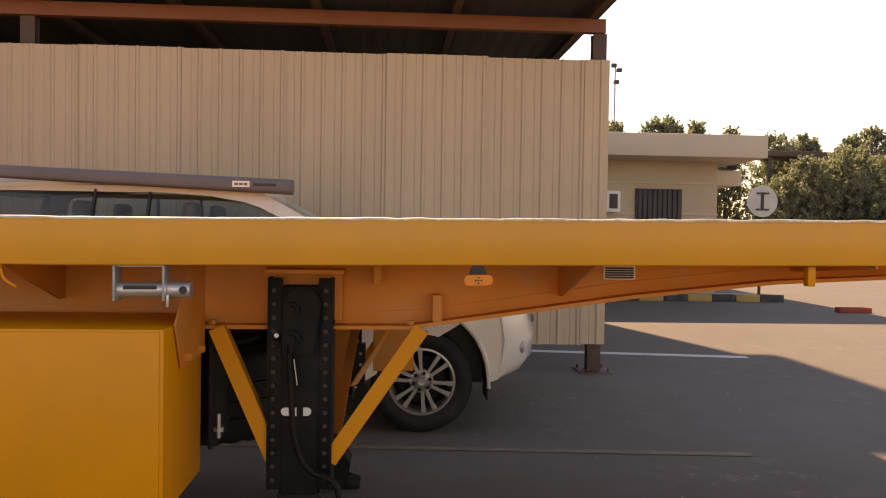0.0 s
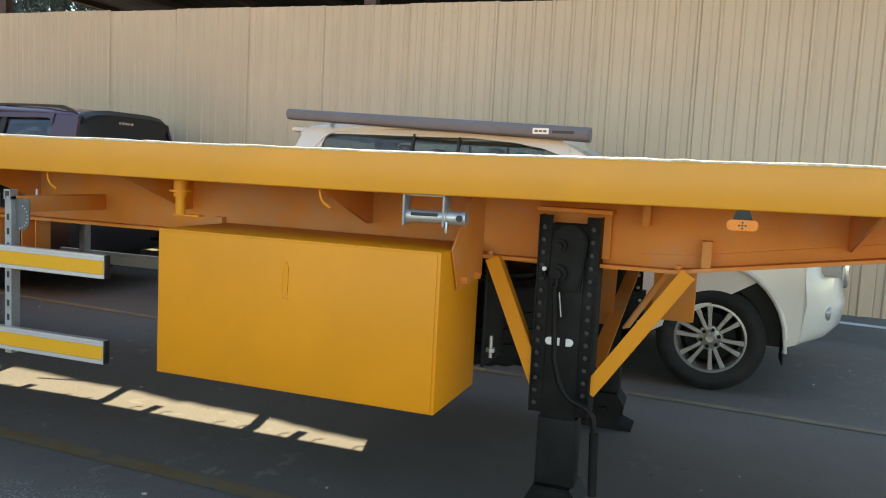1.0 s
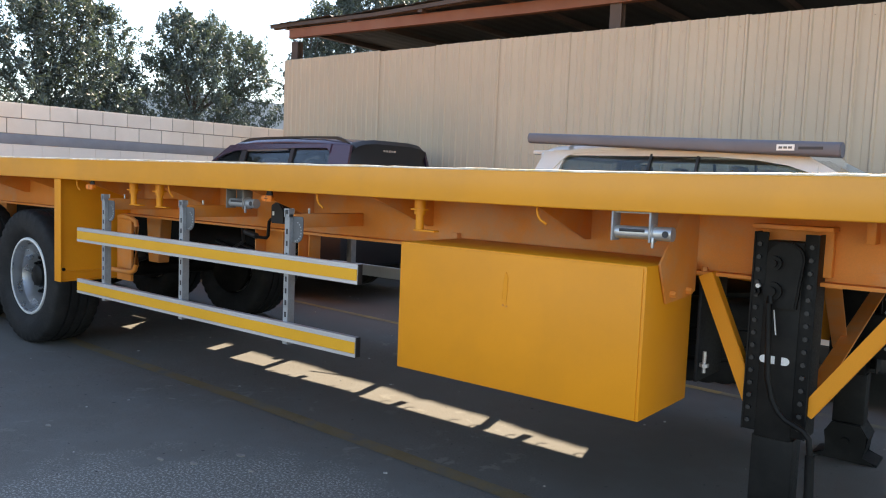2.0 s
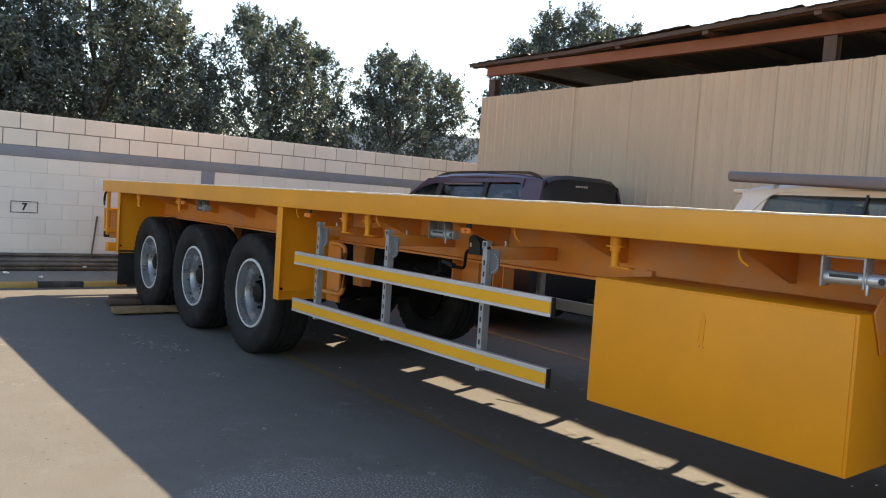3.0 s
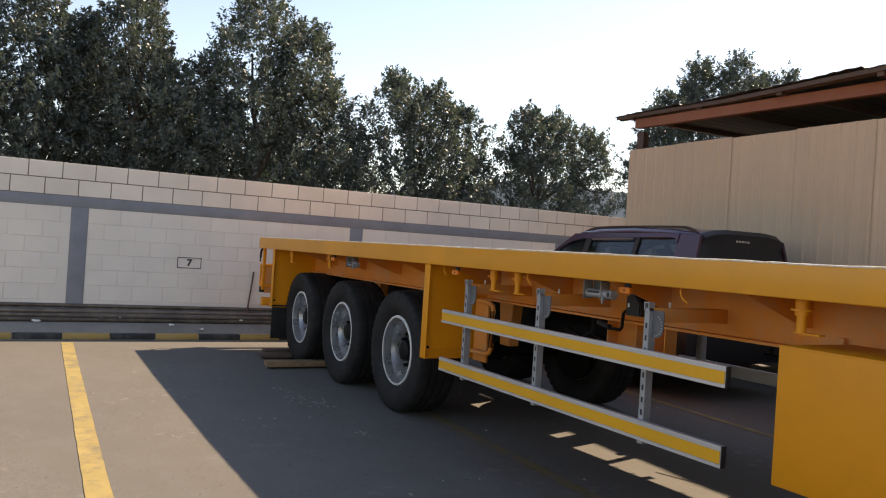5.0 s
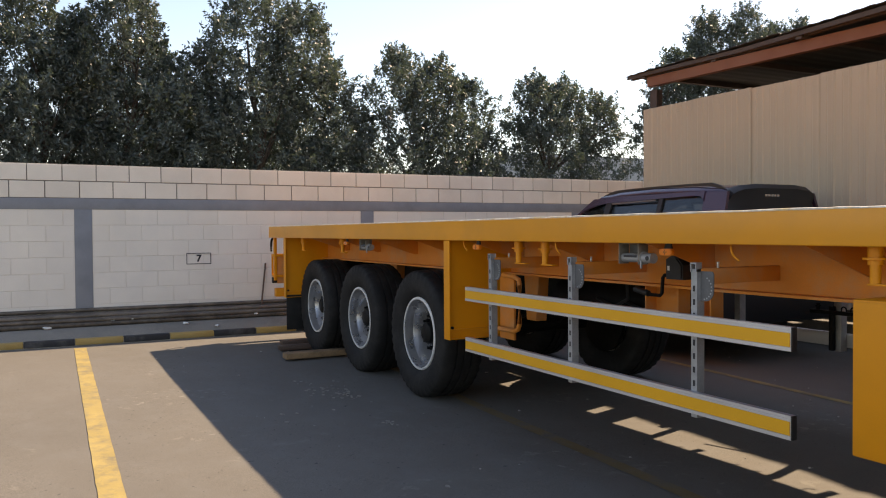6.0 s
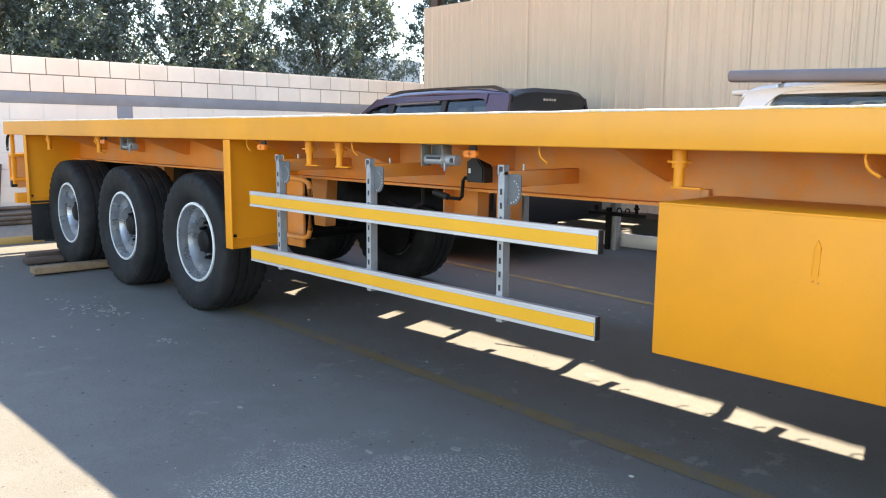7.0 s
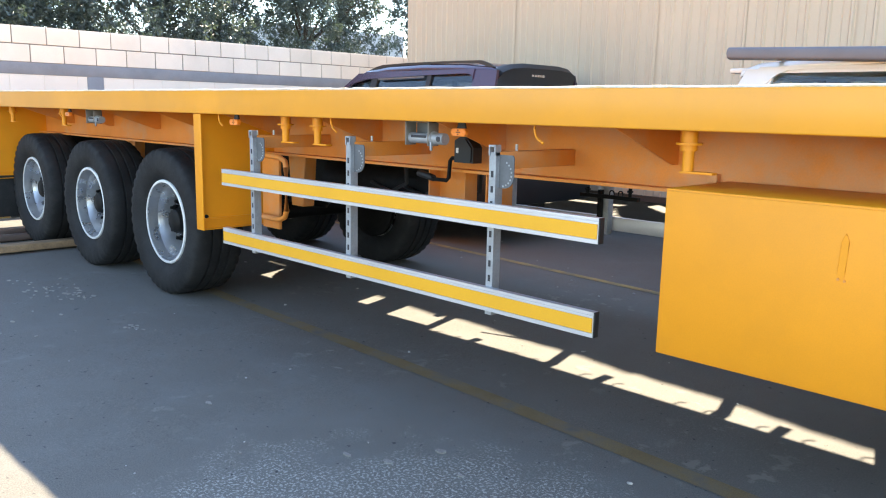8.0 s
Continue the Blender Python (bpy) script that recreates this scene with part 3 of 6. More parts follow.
# ---- trees ----
def crown_mesh(name, seed, lobes, base, density, leaves, size, material):
    """Leafy twigs that reach up and outwards round several upright lobes (y offset, top, radius)."""
    rng = np.random.default_rng(seed)
    verts, centres, outs = [], [], []
    for dy, top, radius in lobes:
        radius *= 1.10
        dx = rng.uniform(-0.4, 0.4)
        tip = top - 0.30
        wob = rng.random(3) * math.tau
        for i in range(int(2.1 * density * radius * (tip - base) / 5.0)):
            t = rng.random() ** 0.9
            z = base + (tip - base) * t
            prof = radius * max(1.0 - abs((t - 0.38) / 0.63) ** 2.3, 0.004) ** 0.62
            a, rr = rng.random() * math.tau, rng.random() ** 0.42
            prof *= 1.0 + 0.20 * math.sin(2 * a + wob[0] + 3 * t) + 0.20 * math.sin(11 * t + wob[1]) * math.sin(a + wob[2])
            centres.append((dx + prof * rr * math.cos(a), dy + prof * rr * math.sin(a), z))
            outs.append((math.cos(a) * rr, math.sin(a) * rr, 0.0))
    for c, out in zip(centres, outs):
        n = int(leaves / 2.6 * rng.uniform(0.4, 1.6))
        way = np.array(out) * rng.uniform(0.3, 1.0) + np.array((0, 0, rng.uniform(0.5, 1.2))) + rng.normal(0, 0.25, 3)
        way /= np.linalg.norm(way)
        along = rng.random(n) ** 1.2
        p = rng.normal(size=(n, 3)) * (0.085 * (1.12 - along))[:, None] + np.array(c) + way * (along * rng.uniform(0.18, 0.46))[:, None]
        u = rng.normal(size=(n, 3)) + way * 0.5
        u /= np.linalg.norm(u, axis=1)[:, None]
        v = np.cross(u, rng.normal(size=(n, 3)))
        v /= np.linalg.norm(v, axis=1)[:, None]
        s = (size * rng.uniform(0.6, 1.3, n))[:, None]
        verts.append(np.stack([p - u * s, p + v * s * 0.36, p + u * s, p - v * s * 0.36], 1).reshape(-1, 3))
    flat = np.concatenate(verts)
    me = bpy.data.meshes.new(name)
    me.from_pydata(flat.tolist(), [], np.arange(len(flat)).reshape(-1, 4).tolist())
    me.materials.append(material)
    return me, centres


def tree(at, lobes, seed, label, base=0.6, density=200, leaves=150, size=0.046, material=None, group="trees behind the wall"):
    t = thing("tree", at, label, "tree", group)
    me, centres = crown_mesh("crown", seed, lobes, base, density, leaves, size, material or LEAF)
    o = new("crown", me)
    o.parent = t
    tagged(o, kind="stuff")
    rng = random.Random(seed)
    height = max(h for d, h, r in lobes)
    bm = B()
    pts = [(0, 0, 0)]
    for i in range(1, 7):
        pts.append((rng.uniform(-0.12, 0.12) * i / 3, rng.uniform(-0.12, 0.12) * i / 3, height * 0.78 * i / 6))
    for a, b, i in zip(pts, pts[1:], range(6)):
        rod(bm, a, b, 0.11 * (1 - i / 7) * height / 6, 8, 0.11 * (1 - (i + 1) / 7) * height / 6)
    for c in rng.sample(centres, min(26, len(centres))):
        k = min(5, max(1, int(6 * (c[2] * 0.75) / (height * 0.82))))
        rod(bm, pts[k], c, 0.03, 6, 0.007)
    o = new("trunk", mesh_of("trunk", bm, BARK))
    o.parent = t
    return t


TREES = [  # x, y, lobes
    (-14.8, -9.3, [(0, 6.2, 1.7), (1.2, 5.6, 1.2)]), (-15.0, -6.6, [(-0.6, 6.2, 1.4), (0.8, 5.7, 1.3)]),
    (-14.7, -4.3, [(-0.4, 5.2, 1.1), (0.5, 4.9, 0.9)]), (-15.0, -2.6, [(-0.3, 5.85, 1.05), (0.45, 5.5, 0.9)]),
    (-15.2, -1.2, [(0, 6.25, 1.15), (0.5, 5.3, 0.8)]),
    (-14.8, 1.2, [(-1.0, 5.1, 0.8), (0, 6.65, 1.2), (0.95, 6.15, 1.05), (1.35, 5.0, 0.7)]),
    (-15.0, 4.9, [(-0.75, 5.35, 1.0), (0.2, 5.3, 0.95), (1.05, 4.9, 0.85), (1.5, 3.9, 0.45)]),
    (-15.0, 8.3, [(-0.32, 5.2, 0.85), (0.5, 5.2, 1.0), (1.6, 4.85, 0.6)]),
    (-17.6, 3.0, [(-0.8, 4.3, 1.3), (0.8, 4.0, 1.3)]), (-17.6, -4.8, [(-0.8, 4.8, 1.3), (0.8, 4.6, 1.3)]), (-17.8, -0.6, [(-0.9, 4.8, 1.4), (0.8, 4.6, 1.3)]),
]
for i, (tx, ty, lobes) in enumerate(TREES):
    tree((tx, ty, 0), lobes, 11 + i, "dense dark green tree behind the block wall")
for i, (ty, lobes) in enumerate([(12.45, [(0, 6.1, 0.55)]), (14.9, [(-1.8, 6.55, 0.6), (-0.8, 7.0, 0.8), (0, 7.9, 0.85), (0.85, 8.0, 0.95), (1.65, 7.5, 0.8)]),
                                  (17.35, [(0, 7.75, 0.6)]), (18.87, [(0, 8.25, 0.65)])]):
    tree((-16.0, ty, 0), lobes, 41 + i, "dark green tree behind the carport roof", group="trees behind the carport")
FAR_TREES = [  # x, y, height, radius
    (12.4, 38, 7.3, 1.1), (14.1, 38, 7.55, 1.1), (15.1, 38, 7.6, 1.2), (16.2, 38, 7.4, 0.9), (16.9, 38, 7.4, 1.0), (18.2, 38, 7.25, 0.7),
    (19.1, 34, 4.4, 1.1), (20.6, 34, 5.3, 1.4), (22.2, 34, 5.8, 1.8), (24.6, 34, 5.5, 1.9), (27.0, 34, 5.8, 2.0), (30.0, 34, 5.6, 2.2),
    (22.0, 40, 7.2, 1.5), (23.3, 40, 7.1, 1.4), (24.3, 40, 6.9, 1.0), (26.2, 40, 7.2, 1.2), (27.4, 40, 7.7, 1.5), (29.6, 40, 7.4, 1.8),
]
for i, (tx, ty, h, r) in enumerate(FAR_TREES):
    tree((tx, ty, 0), [(0, h, r), (r * 0.6, h * 0.9, r * 0.8)], 71 + i, "olive green tree beyond the office, paled by haze", density=120, leaves=80, size=0.09, material=LEAF_FAR, group="trees beyond the office")
canopy = thing("far_canopy", (24, 37, LOW), "long dark flat canopy roof behind the trees", "canopy")
part("roof", box(B(), 19.4, 34.0, 36.2, 38.6, 5.45, 5.72, 0.02), BROWN_STEEL, canopy)
for x in (19.8, 24.4, 29.0, 33.6):
    part("post", box(B(), x - 0.1, x + 0.1, 36.4, 36.6, LOW, 5.46, 0.01), BROWN_STEEL, canopy)

# pipes stored along the wall
for i, (px, pz, r) in enumerate([(-10.255, 0.110, 0.03), (-10.318, 0.110, 0.03), (-10.385, 0.115, 0.035), (-10.285, 0.162, 0.026), (-10.345, 0.167, 0.03), (-10.405, 0.178, 0.03), (-10.32, 0.212, 0.026), (-10.38, 0.226, 0.028), (-10.41, 0.280, 0.026)]):
    bm = B()
    tube(bm, [(px + 0.02 * math.sin(i + j), -7.5 + (i % 3) * 0.4 + j * 1.4, pz + 0.120) for j in range(8)], r, 10)
    solo("steel_pipe", bm, PIPE, "rusty steel pipe lying along the wall", "pipe", group="pipes along the wall")

# ---- flatbed trailer ----
XR, XF, TW = -9.45, 3.35, 2.38
RB, RT = 1.335, 1.475           # side rail
WEB_N, WEB_F = 0.56, 1.94       # main beam webs
trailer = thing("flatbed_trailer", (-3, 1.25, 0), "new yellow three-axle flatbed trailer standing on asphalt", "trailer")


def lift(x):
    """The near side of the frame stands a little low amidships and rises to the nose."""
    return -0.016 + 0.0112 * max(x + 0.3, 0.0)


def settle(ob):
    for o in (ob, *ob.children_recursive):
        for v in o.data.vertices:
            v.co.z += lift(v.co.x)
    return ob


def rail(y, s, RB=RB):
    """Side rail: a channel with rounded outer edges; s = -1 faces the camera side."""
    bm = B()
    o = [(0, RB), (0, RT), (0.075, RT), (0.075, RT - 0.012), (0.012, RT - 0.012), (0.012, RB + 0.01), (0.06, RB + 0.01), (0.06, RB)]
    prism(bm, [(y - s * u, z) for u, z in o], "x", XR, XF)
    bmesh.ops.bisect_plane(bm, geom=bm.verts[:] + bm.edges[:] + bm.faces[:], plane_co=(-0.3, 0, 0), plane_no=(1, 0, 0))
    edge = [e for e in bm.edges if all(abs(v.co.y - y) < 1e-5 for v in e.verts) and abs(e.verts[0].co.x - e.verts[1].co.x) > 1]
    bmesh.ops.bevel(bm, geom=edge, offset=0.006, segments=3, affect="EDGES", profile=0.5)
    o = part("side_rail", bm, YELLOW_RAIL, trailer)
    bm = B()   # uneven pale bead along the top, added as the edge's sun glint
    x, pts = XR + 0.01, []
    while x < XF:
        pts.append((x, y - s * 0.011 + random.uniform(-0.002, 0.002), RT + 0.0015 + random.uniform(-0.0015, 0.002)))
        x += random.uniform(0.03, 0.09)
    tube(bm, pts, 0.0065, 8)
    part("deck_lip", bm, DECK_GLINT, o, "pale bead on the deck edge in place of its sun glint")
    return o


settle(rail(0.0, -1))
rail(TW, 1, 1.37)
part("rear_rail", box(B(), XR, XR + 0.06, 0.078, TW - 0.078, RB - 0.02, RT - 0.020, 0.004), YELLOW, trailer)
part("front_rail", box(B(), XF - 0.06, XF, 0.078, TW - 0.078, RB, RT - 0.003, 0.004), YELLOW, trailer)
part("deck_plate", box(B(), XR + 0.062, XF - 0.062, 0.077, TW - 0.077, RT - 0.035, RT - 0.024), DECK, trailer)
# stake pockets and chain loops standing a little proud on the deck edge
for x in (-9.2, -6.4, -3.3, -0.62, -0.35, 1.85):
    settle(part("lashing_ring", box(B(), x - 0.05, x + 0.05, 0.012, 0.05, RT - 0.002, RT + 0.005, 0.002), YELLOW, trailer))


def web_bottom(x):
    pts = [(-12, 1.068), (-1.7, 1.075), (0.75, 1.085), (1.2, 1.15), (1.6, 1.208), (2.15, 1.268), (2.6, 1.292), (3.4, 1.30)]
    for (a, za), (b, zb) in zip(pts, pts[1:]):
        if x <= b:
            return za + (zb - za) * (x - a) / (b - a)
    return 1.30


def main_beam(y):
    stations = [XR + 0.1, -7, -4.5, -2, -1, 0, 0.75, 0.9, 1.05, 1.2, 1.4, 1.6, 1.85, 2.15, 2.4, 2.6, 3.0, XF - 0.07]
    bm = B()
    lo = [(x, web_bottom(x)) for x in stations]
    prism(bm, lo + [(XF - 0.07, RT - 0.045), (XR + 0.1, RT - 0.045)], "y", y - 0.005, y + 0.005)
    o = part("main_beam", bm, YELLOW_IN, trailer)
    bm = B()
    up = [(x, z) for x, z in lo]
    prism(bm, up + [(x, z - 0.014) for x, z in reversed(up)], "y", y - 0.08, y + 0.08, 0.002)
    part("lower_flange", bm, YELLOW_IN, o)
    part("upper_flange", box(B(), XR + 0.1, XF - 0.07, y - 0.07, y + 0.07, RT - 0.047, RT - 0.036), YELLOW_IN, o)
    return o


near_beam, far_beam = main_beam(WEB_N), main_beam(WEB_F)
# weld-on strip along the rising part of the web
bm = B()
st = [0.62, 0.8, 1.05, 1.3, 1.6, 2.0, 2.15]
prism(bm, [(x, web_bottom(x) + 0.035) for x in st] + [(x, web_bottom(x) + 0.047) for x in reversed(st)], "y", WEB_N - 0.012, WEB_N - 0.005)
part("web_strip", bm, YELLOW_IN, near_beam)

OUT_X = [1.33 - 0.925 * i for i in range(12)] + [2.25, 3.1]
for x in OUT_X:
    for s, web, edge in [q for q in ((1, WEB_N, 0.015), (-1, WEB_F, TW - 0.015)) if not (abs(x - 0.405) < 0.01 and q[0] > 0)]:
        bm = B()
        zb = max(web_bottom(x) + 0.03, 1.17)
        prism(bm, [(edge, RB + 0.004), (edge, RT - 0.04), (web - s * 0.006, RT - 0.04), (web - s * 0.006, zb), (web - s * 0.05, zb)], "x", x - 0.004, x + 0.004)
        if s < 0:
            box(bm, x - 0.03, x + 0.03, web + 0.05, edge, RB - 0.09, RB - 0.08)
        part("outrigger", bm, YELLOW_IN, trailer)
    part("crossmember", box(B(), x - 0.03, x + 0.03, WEB_N + 0.006, WEB_F - 0.006, 1.33, 1.43), YELLOW_IN, trailer)

# ---- tool box ----
tool_box = part("tool_box", box(B(), -1.183, 0.0, 0.002, 0.47, 0.549, 1.127, 0.006), YELLOW, trailer, "large yellow steel tool box")
bm = B()
box(bm, -1.176, -0.012, -0.004, 0.003, 0.556, 1.119, 0.003)
part("door", bm, YELLOW, tool_box)
bm = B()
tube(bm, [(-0.612, -0.0035, 0.915), (-0.616, -0.005, 0.93), (-0.611, -0.005, 1.02), (-0.601, -0.005, 1.045), (-0.591, -0.005, 1.02), (-0.594, -0.005, 0.93), (-0.598, -0.0035, 0.918)], 0.0013, 8)
latch = part("latch", bm, YELLOW, tool_box, "small yellow painted wire latch")
part("latch_plate", prism(B(), [(-0.615, 0.915), (-0.595, 0.915), (-0.591, 1.0), (-0.594, 1.03), (-0.602, 1.042), (-0.609, 1.03), (-0.612, 1.0)], "y", -0.0055, -0.0035), YELLOW, latch)
for x, z in ((-0.611, 0.908), (-0.593, 0.905)):
    part("latch_screw", rod(B(), (x, -0.008, z), (x, -0.003, z), 0.004, 8), YELLOW_IN, latch)
part("lug", box(B(), -1.295, -1.255, WEB_N - 0.04, WEB_N - 0.006, 1.110, 1.145, 0.003), YELLOW_IN, near_beam)
bm = B()
prism(bm, [(0.09, 1.13), (0.30, 1.33), (0.47, 1.33), (0.47, 1.00), (0.40, 0.985), (0.17, 0.975)], "x", 0.004, 0.012, 0.002)
gus = part("gusset_plate", bm, YELLOW_IN, tool_box)
for y, z in ((0.21, 1.01), (0.375, 1.01)):
    part("bolt", lathe(B(), [(0.0, 0.024), (0.012, 0.022), (0.014, 0.012), (0.014, 0.0)], (0.012, y, z), "x", 6), YELLOW_IN, gus)

# ---- landing legs ----
LEG_BOLT = mesh_of("bolt", rod(B(), (0, -0.009, 0), (0, 0.009, 0), 0.0095, 6), BLACK_PLASTIC)


def landing_leg(y, s):
    """s = -1: the face with the gearbox looks to the camera side."""
    x0, x1 = 0.242, 0.476
    leg = part("landing_leg", box(B(), x0 + 0.05, x1 - 0.05, y - 0.07, y + 0.07, 0.47, 1.232, 0.006), BLACK_STEEL, trailer, "black painted steel landing leg")
    bm = B()
    for xa, xb in ((x0, x0 + 0.052), (x1 - 0.052, x1)):
        box(bm, xa, xb, y + s * 0.062 - 0.004, y + s * 0.062 + 0.004, 0.49, 1.262, 0.002)
        box(bm, min(xa, xb) if xa == x0 else xb - 0.006, xa + 0.006 if xa == x0 else xb, y - 0.07, y + 0.07, 0.49, 1.262)
    part("mounting_flange", bm, BLACK_STEEL, leg)
    for i in range(15):
        for xx in (x0 + 0.024, x1 - 0.024):
            o = new("bolt", LEG_BOLT)
            o.parent = leg
            o.location = (xx, y + s * 0.070, 0.53 + i * 0.049)
    bm = B()
    prism(bm, [(x0 + 0.06 + 0.067 - 0.067 * math.cos(radians(a)), 1.168 + 0.062 * math.sin(radians(a))) for a in range(0, 181, 20)] + [(x1 - 0.06, 0.98), (x0 + 0.06, 0.98)], "y",
          min(y + s * 0.068, y + s * 0.105), max(y + s * 0.068, y + s * 0.105), 0.006)
    part("gearbox", bm, BLACK_STEEL, leg)
    for xx, zz, r in ((0.335, 1.150, 0.027), (0.335, 1.045, 0.034), (0.275, 1.04, 0.016)):
        bm = B()
        rod(bm, (xx, y + s * 0.10, zz), (xx, y + s * 0.125, zz), r, 20)
        rod(bm, (xx, y + s * 0.12, zz), (xx, y + s * 0.145, zz), r * 0.5, 16)
        part("gear_cap", bm, BLACK_STEEL, leg)
    part("inner_tube", box(B(), 0.282, 0.436, y - 0.058, y + 0.058, 0.02, 0.475, 0.006), BLACK_STEEL, leg)
    bm = B()
    prism(bm, [(0.255, 0.13), (0.29, 0.19), (0.43, 0.19), (0.47, 0.13), (0.445, 0.02), (0.52, 0.0), (0.52, -0.012), (0.205, -0.012), (0.205, 0.0), (0.275, 0.02)], "y", y - 0.10, y + 0.10, 0.006)
    foot = part("foot", bm, BLACK_STEEL, leg)
    foot.location.z = ground_z(y) + 0.014
    part("foot_pin", rod(B(), (0.365, y - 0.125, 0.10), (0.365, y + 0.125, 0.10), 0.018, 12), BLACK_STEEL, foot)
    return leg


LEG_N, LEG_F = 0.50, 1.99
leg = landing_leg(LEG_N, -1)
landing_leg(LEG_F, 1)
yb = LEG_N - 0.078
bm = B()
tube(bm, [(0.335, yb - 0.05, 1.045), (0.332, yb - 0.06, 1.0), (0.345, yb - 0.06, 0.72), (0.367, yb - 0.06, 0.643), (0.39, yb - 0.06, 0.60), (0.418, yb - 0.06, 0.574), (0.485, yb - 0.06, 0.545), (0.505, yb - 0.06, 0.52), (0.512, yb - 0.06, 0.47), (0.522, yb - 0.06, 0.24)], 0.011, 10)
rod(bm, (0.5135, yb - 0.06, 0.46), (0.523, yb - 0.06, 0.22), 0.017, 12)
part("crank_handle", bm, BLACK_STEEL, leg)
part("label_strip", beam(B(), (0.343, yb - 0.030, 0.974), (0.356, yb - 0.030, 0.880), 0.010, 0.003, 0.001), WHITE_LABEL, leg, "white label strip")
bm = B()
prism(bm, [(0.350, 0.762), (0.350, 0.792)] + [(0.309 - 0.015 * math.cos(radians(a)), 0.777 + 0.015 * math.sin(radians(a))) for a in range(90, -91, -20)], "y", yb + 0.004, yb + 0.007)
part("label", bm, WHITE_LABEL, leg, "white oval maker's label with unreadable print")
part("label", prism(B(), [(0.374, 0.792), (0.374, 0.762)] + [(0.388 + 0.015 * math.cos(radians(a)), 0.777 + 0.015 * math.sin(radians(a))) for a in range(-90, 91, 20)], "y", yb + 0.004, yb + 0.007), WHITE_LABEL, leg, "white oval maker's label with unreadable print")
part("sensor_cap", rod(B(), (0.283, yb - 0.050, 1.06), (0.283, yb - 0.030, 1.06), 0.008, 10), WHITE_LABEL, leg)
bm = B()
box(bm, 0.22, 0.505, WEB_N - 0.045, WEB_N - 0.006, 1.10, 1.285, 0.004)
part("leg_mount_plate", bm, YELLOW_IN, trailer)
part("leg_mount_lip", box(B(), 0.228, 0.515, WEB_N - 0.12, WEB_N - 0.006, 1.275, 1.292, 0.003), YELLOW_IN, trailer)


def brace(a, b, w=0.054):
    """An angle-iron strut."""
    a, b = Vector(a), Vector(b)
    d = (b - a).normalized()
    bm = B()
    n = Vector((0, 1, 0))
    side = d.cross(n).normalized()
    for off, ww, hh in ((Vector((0, 0, 0)), w, 0.007), (side * w / 2 + n * w / 2, 0.007, w)):
        beam(bm, a + off, b + off, hh if ww == w else w, w if ww == w else 0.007, 0.001, up=side)
    return part("brace", bm, YELLOW, trailer)


for y in (LEG_N - 0.05, LEG_F + 0.02):
    brace((0.055, y, 1.075), (0.262, y, 0.60))
    brace((0.80, y, 1.08), (0.465, y, 0.59))
# cross bracing between the two legs
for a, b in (((0.50, WEB_N + 0.02, 1.06), (0.42, 1.25, 0.72)), ((0.73, 1.15, 1.07), (0.515, 1.25, 0.71)), ((0.47, LEG_N + 0.08, 0.66), (0.50, LEG_F - 0.08, 1.02))):
    bm = B()
    beam(bm, a, b, 0.065, 0.008, 0.001)
    part("cross_brace", bm, YELLOW_IN, trailer)
part("leg_shaft", rod(B(), (0.335, LEG_N + 0.07, 1.045), (0.335, LEG_F - 0.07, 1.045), 0.019, 12), BLACK_STEEL, trailer)
bm = B()
box(bm, 0.59, 0.808, 1.80, 1.93, 0.675, 1.06, 0.004)
part("bracket_plate", bm, YELLOW_IN, trailer, "yellow bracket plate of the far leg")
bm = B()
box(bm, 0.478, 0.523, LEG_F - 0.06, LEG_F - 0.05, 0.62, 1.06)
strip_far = part("perforated_strip", bm, BLACK_STEEL, trailer)
for i in range(5):
    part("bolt", rod(B(), (0.50, LEG_F - 0.075, 0.68 + i * 0.07), (0.50, LEG_F - 0.055, 0.68 + i * 0.07), 0.009, 8), GALV, strip_far)


# ---- spare wheel and wheels ----
def tyre_profile(r=0.54, w=0.385, bead=0.30):
    h = w / 2
    return [(bead, -h * 0.62), (bead + 0.02, -h * 0.80), (bead + 0.09, -h * 0.99), (r - 0.08, -h * 0.99), (r - 0.022, -h * 0.95), (r - 0.006, -h * 0.86),
            (r, -h * 0.62), (r, -h * 0.42), (r - 0.014, -h * 0.40), (r - 0.014, -h * 0.34), (r, -h * 0.32), (r, -h * 0.06), (r - 0.014, -h * 0.04), (r - 0.014, h * 0.04), (r, h * 0.06),
            (r, h * 0.32), (r - 0.014, h * 0.34), (r - 0.014, h * 0.40), (r, h * 0.42), (r, h * 0.62), (r - 0.006, h * 0.86), (r - 0.022, h * 0.95), (r - 0.08, h * 0.99), (bead + 0.09, h * 0.99),
            (bead + 0.02, h * 0.80), (bead, h * 0.62)]


bm = lathe(B(), tyre_profile(), (0, 0, 0), "y", 120, close=True)
for v in bm.verts:   # shoulder blocks and a rib on the sidewall
    r, k = math.hypot(v.co.x, v.co.z), round(math.atan2(v.co.z, v.co.x) * 120 / math.tau)
    if r > 0.515 and abs(v.co.y) > 0.14 and k % 3 == 0:
        v.co.x, v.co.z = v.co.x * (1 - 0.014 / r), v.co.z * (1 - 0.014 / r)
        v.co.y *= 0.985
tyre_me = mesh_of("tyre", bm, RUBBER)
bm = B()
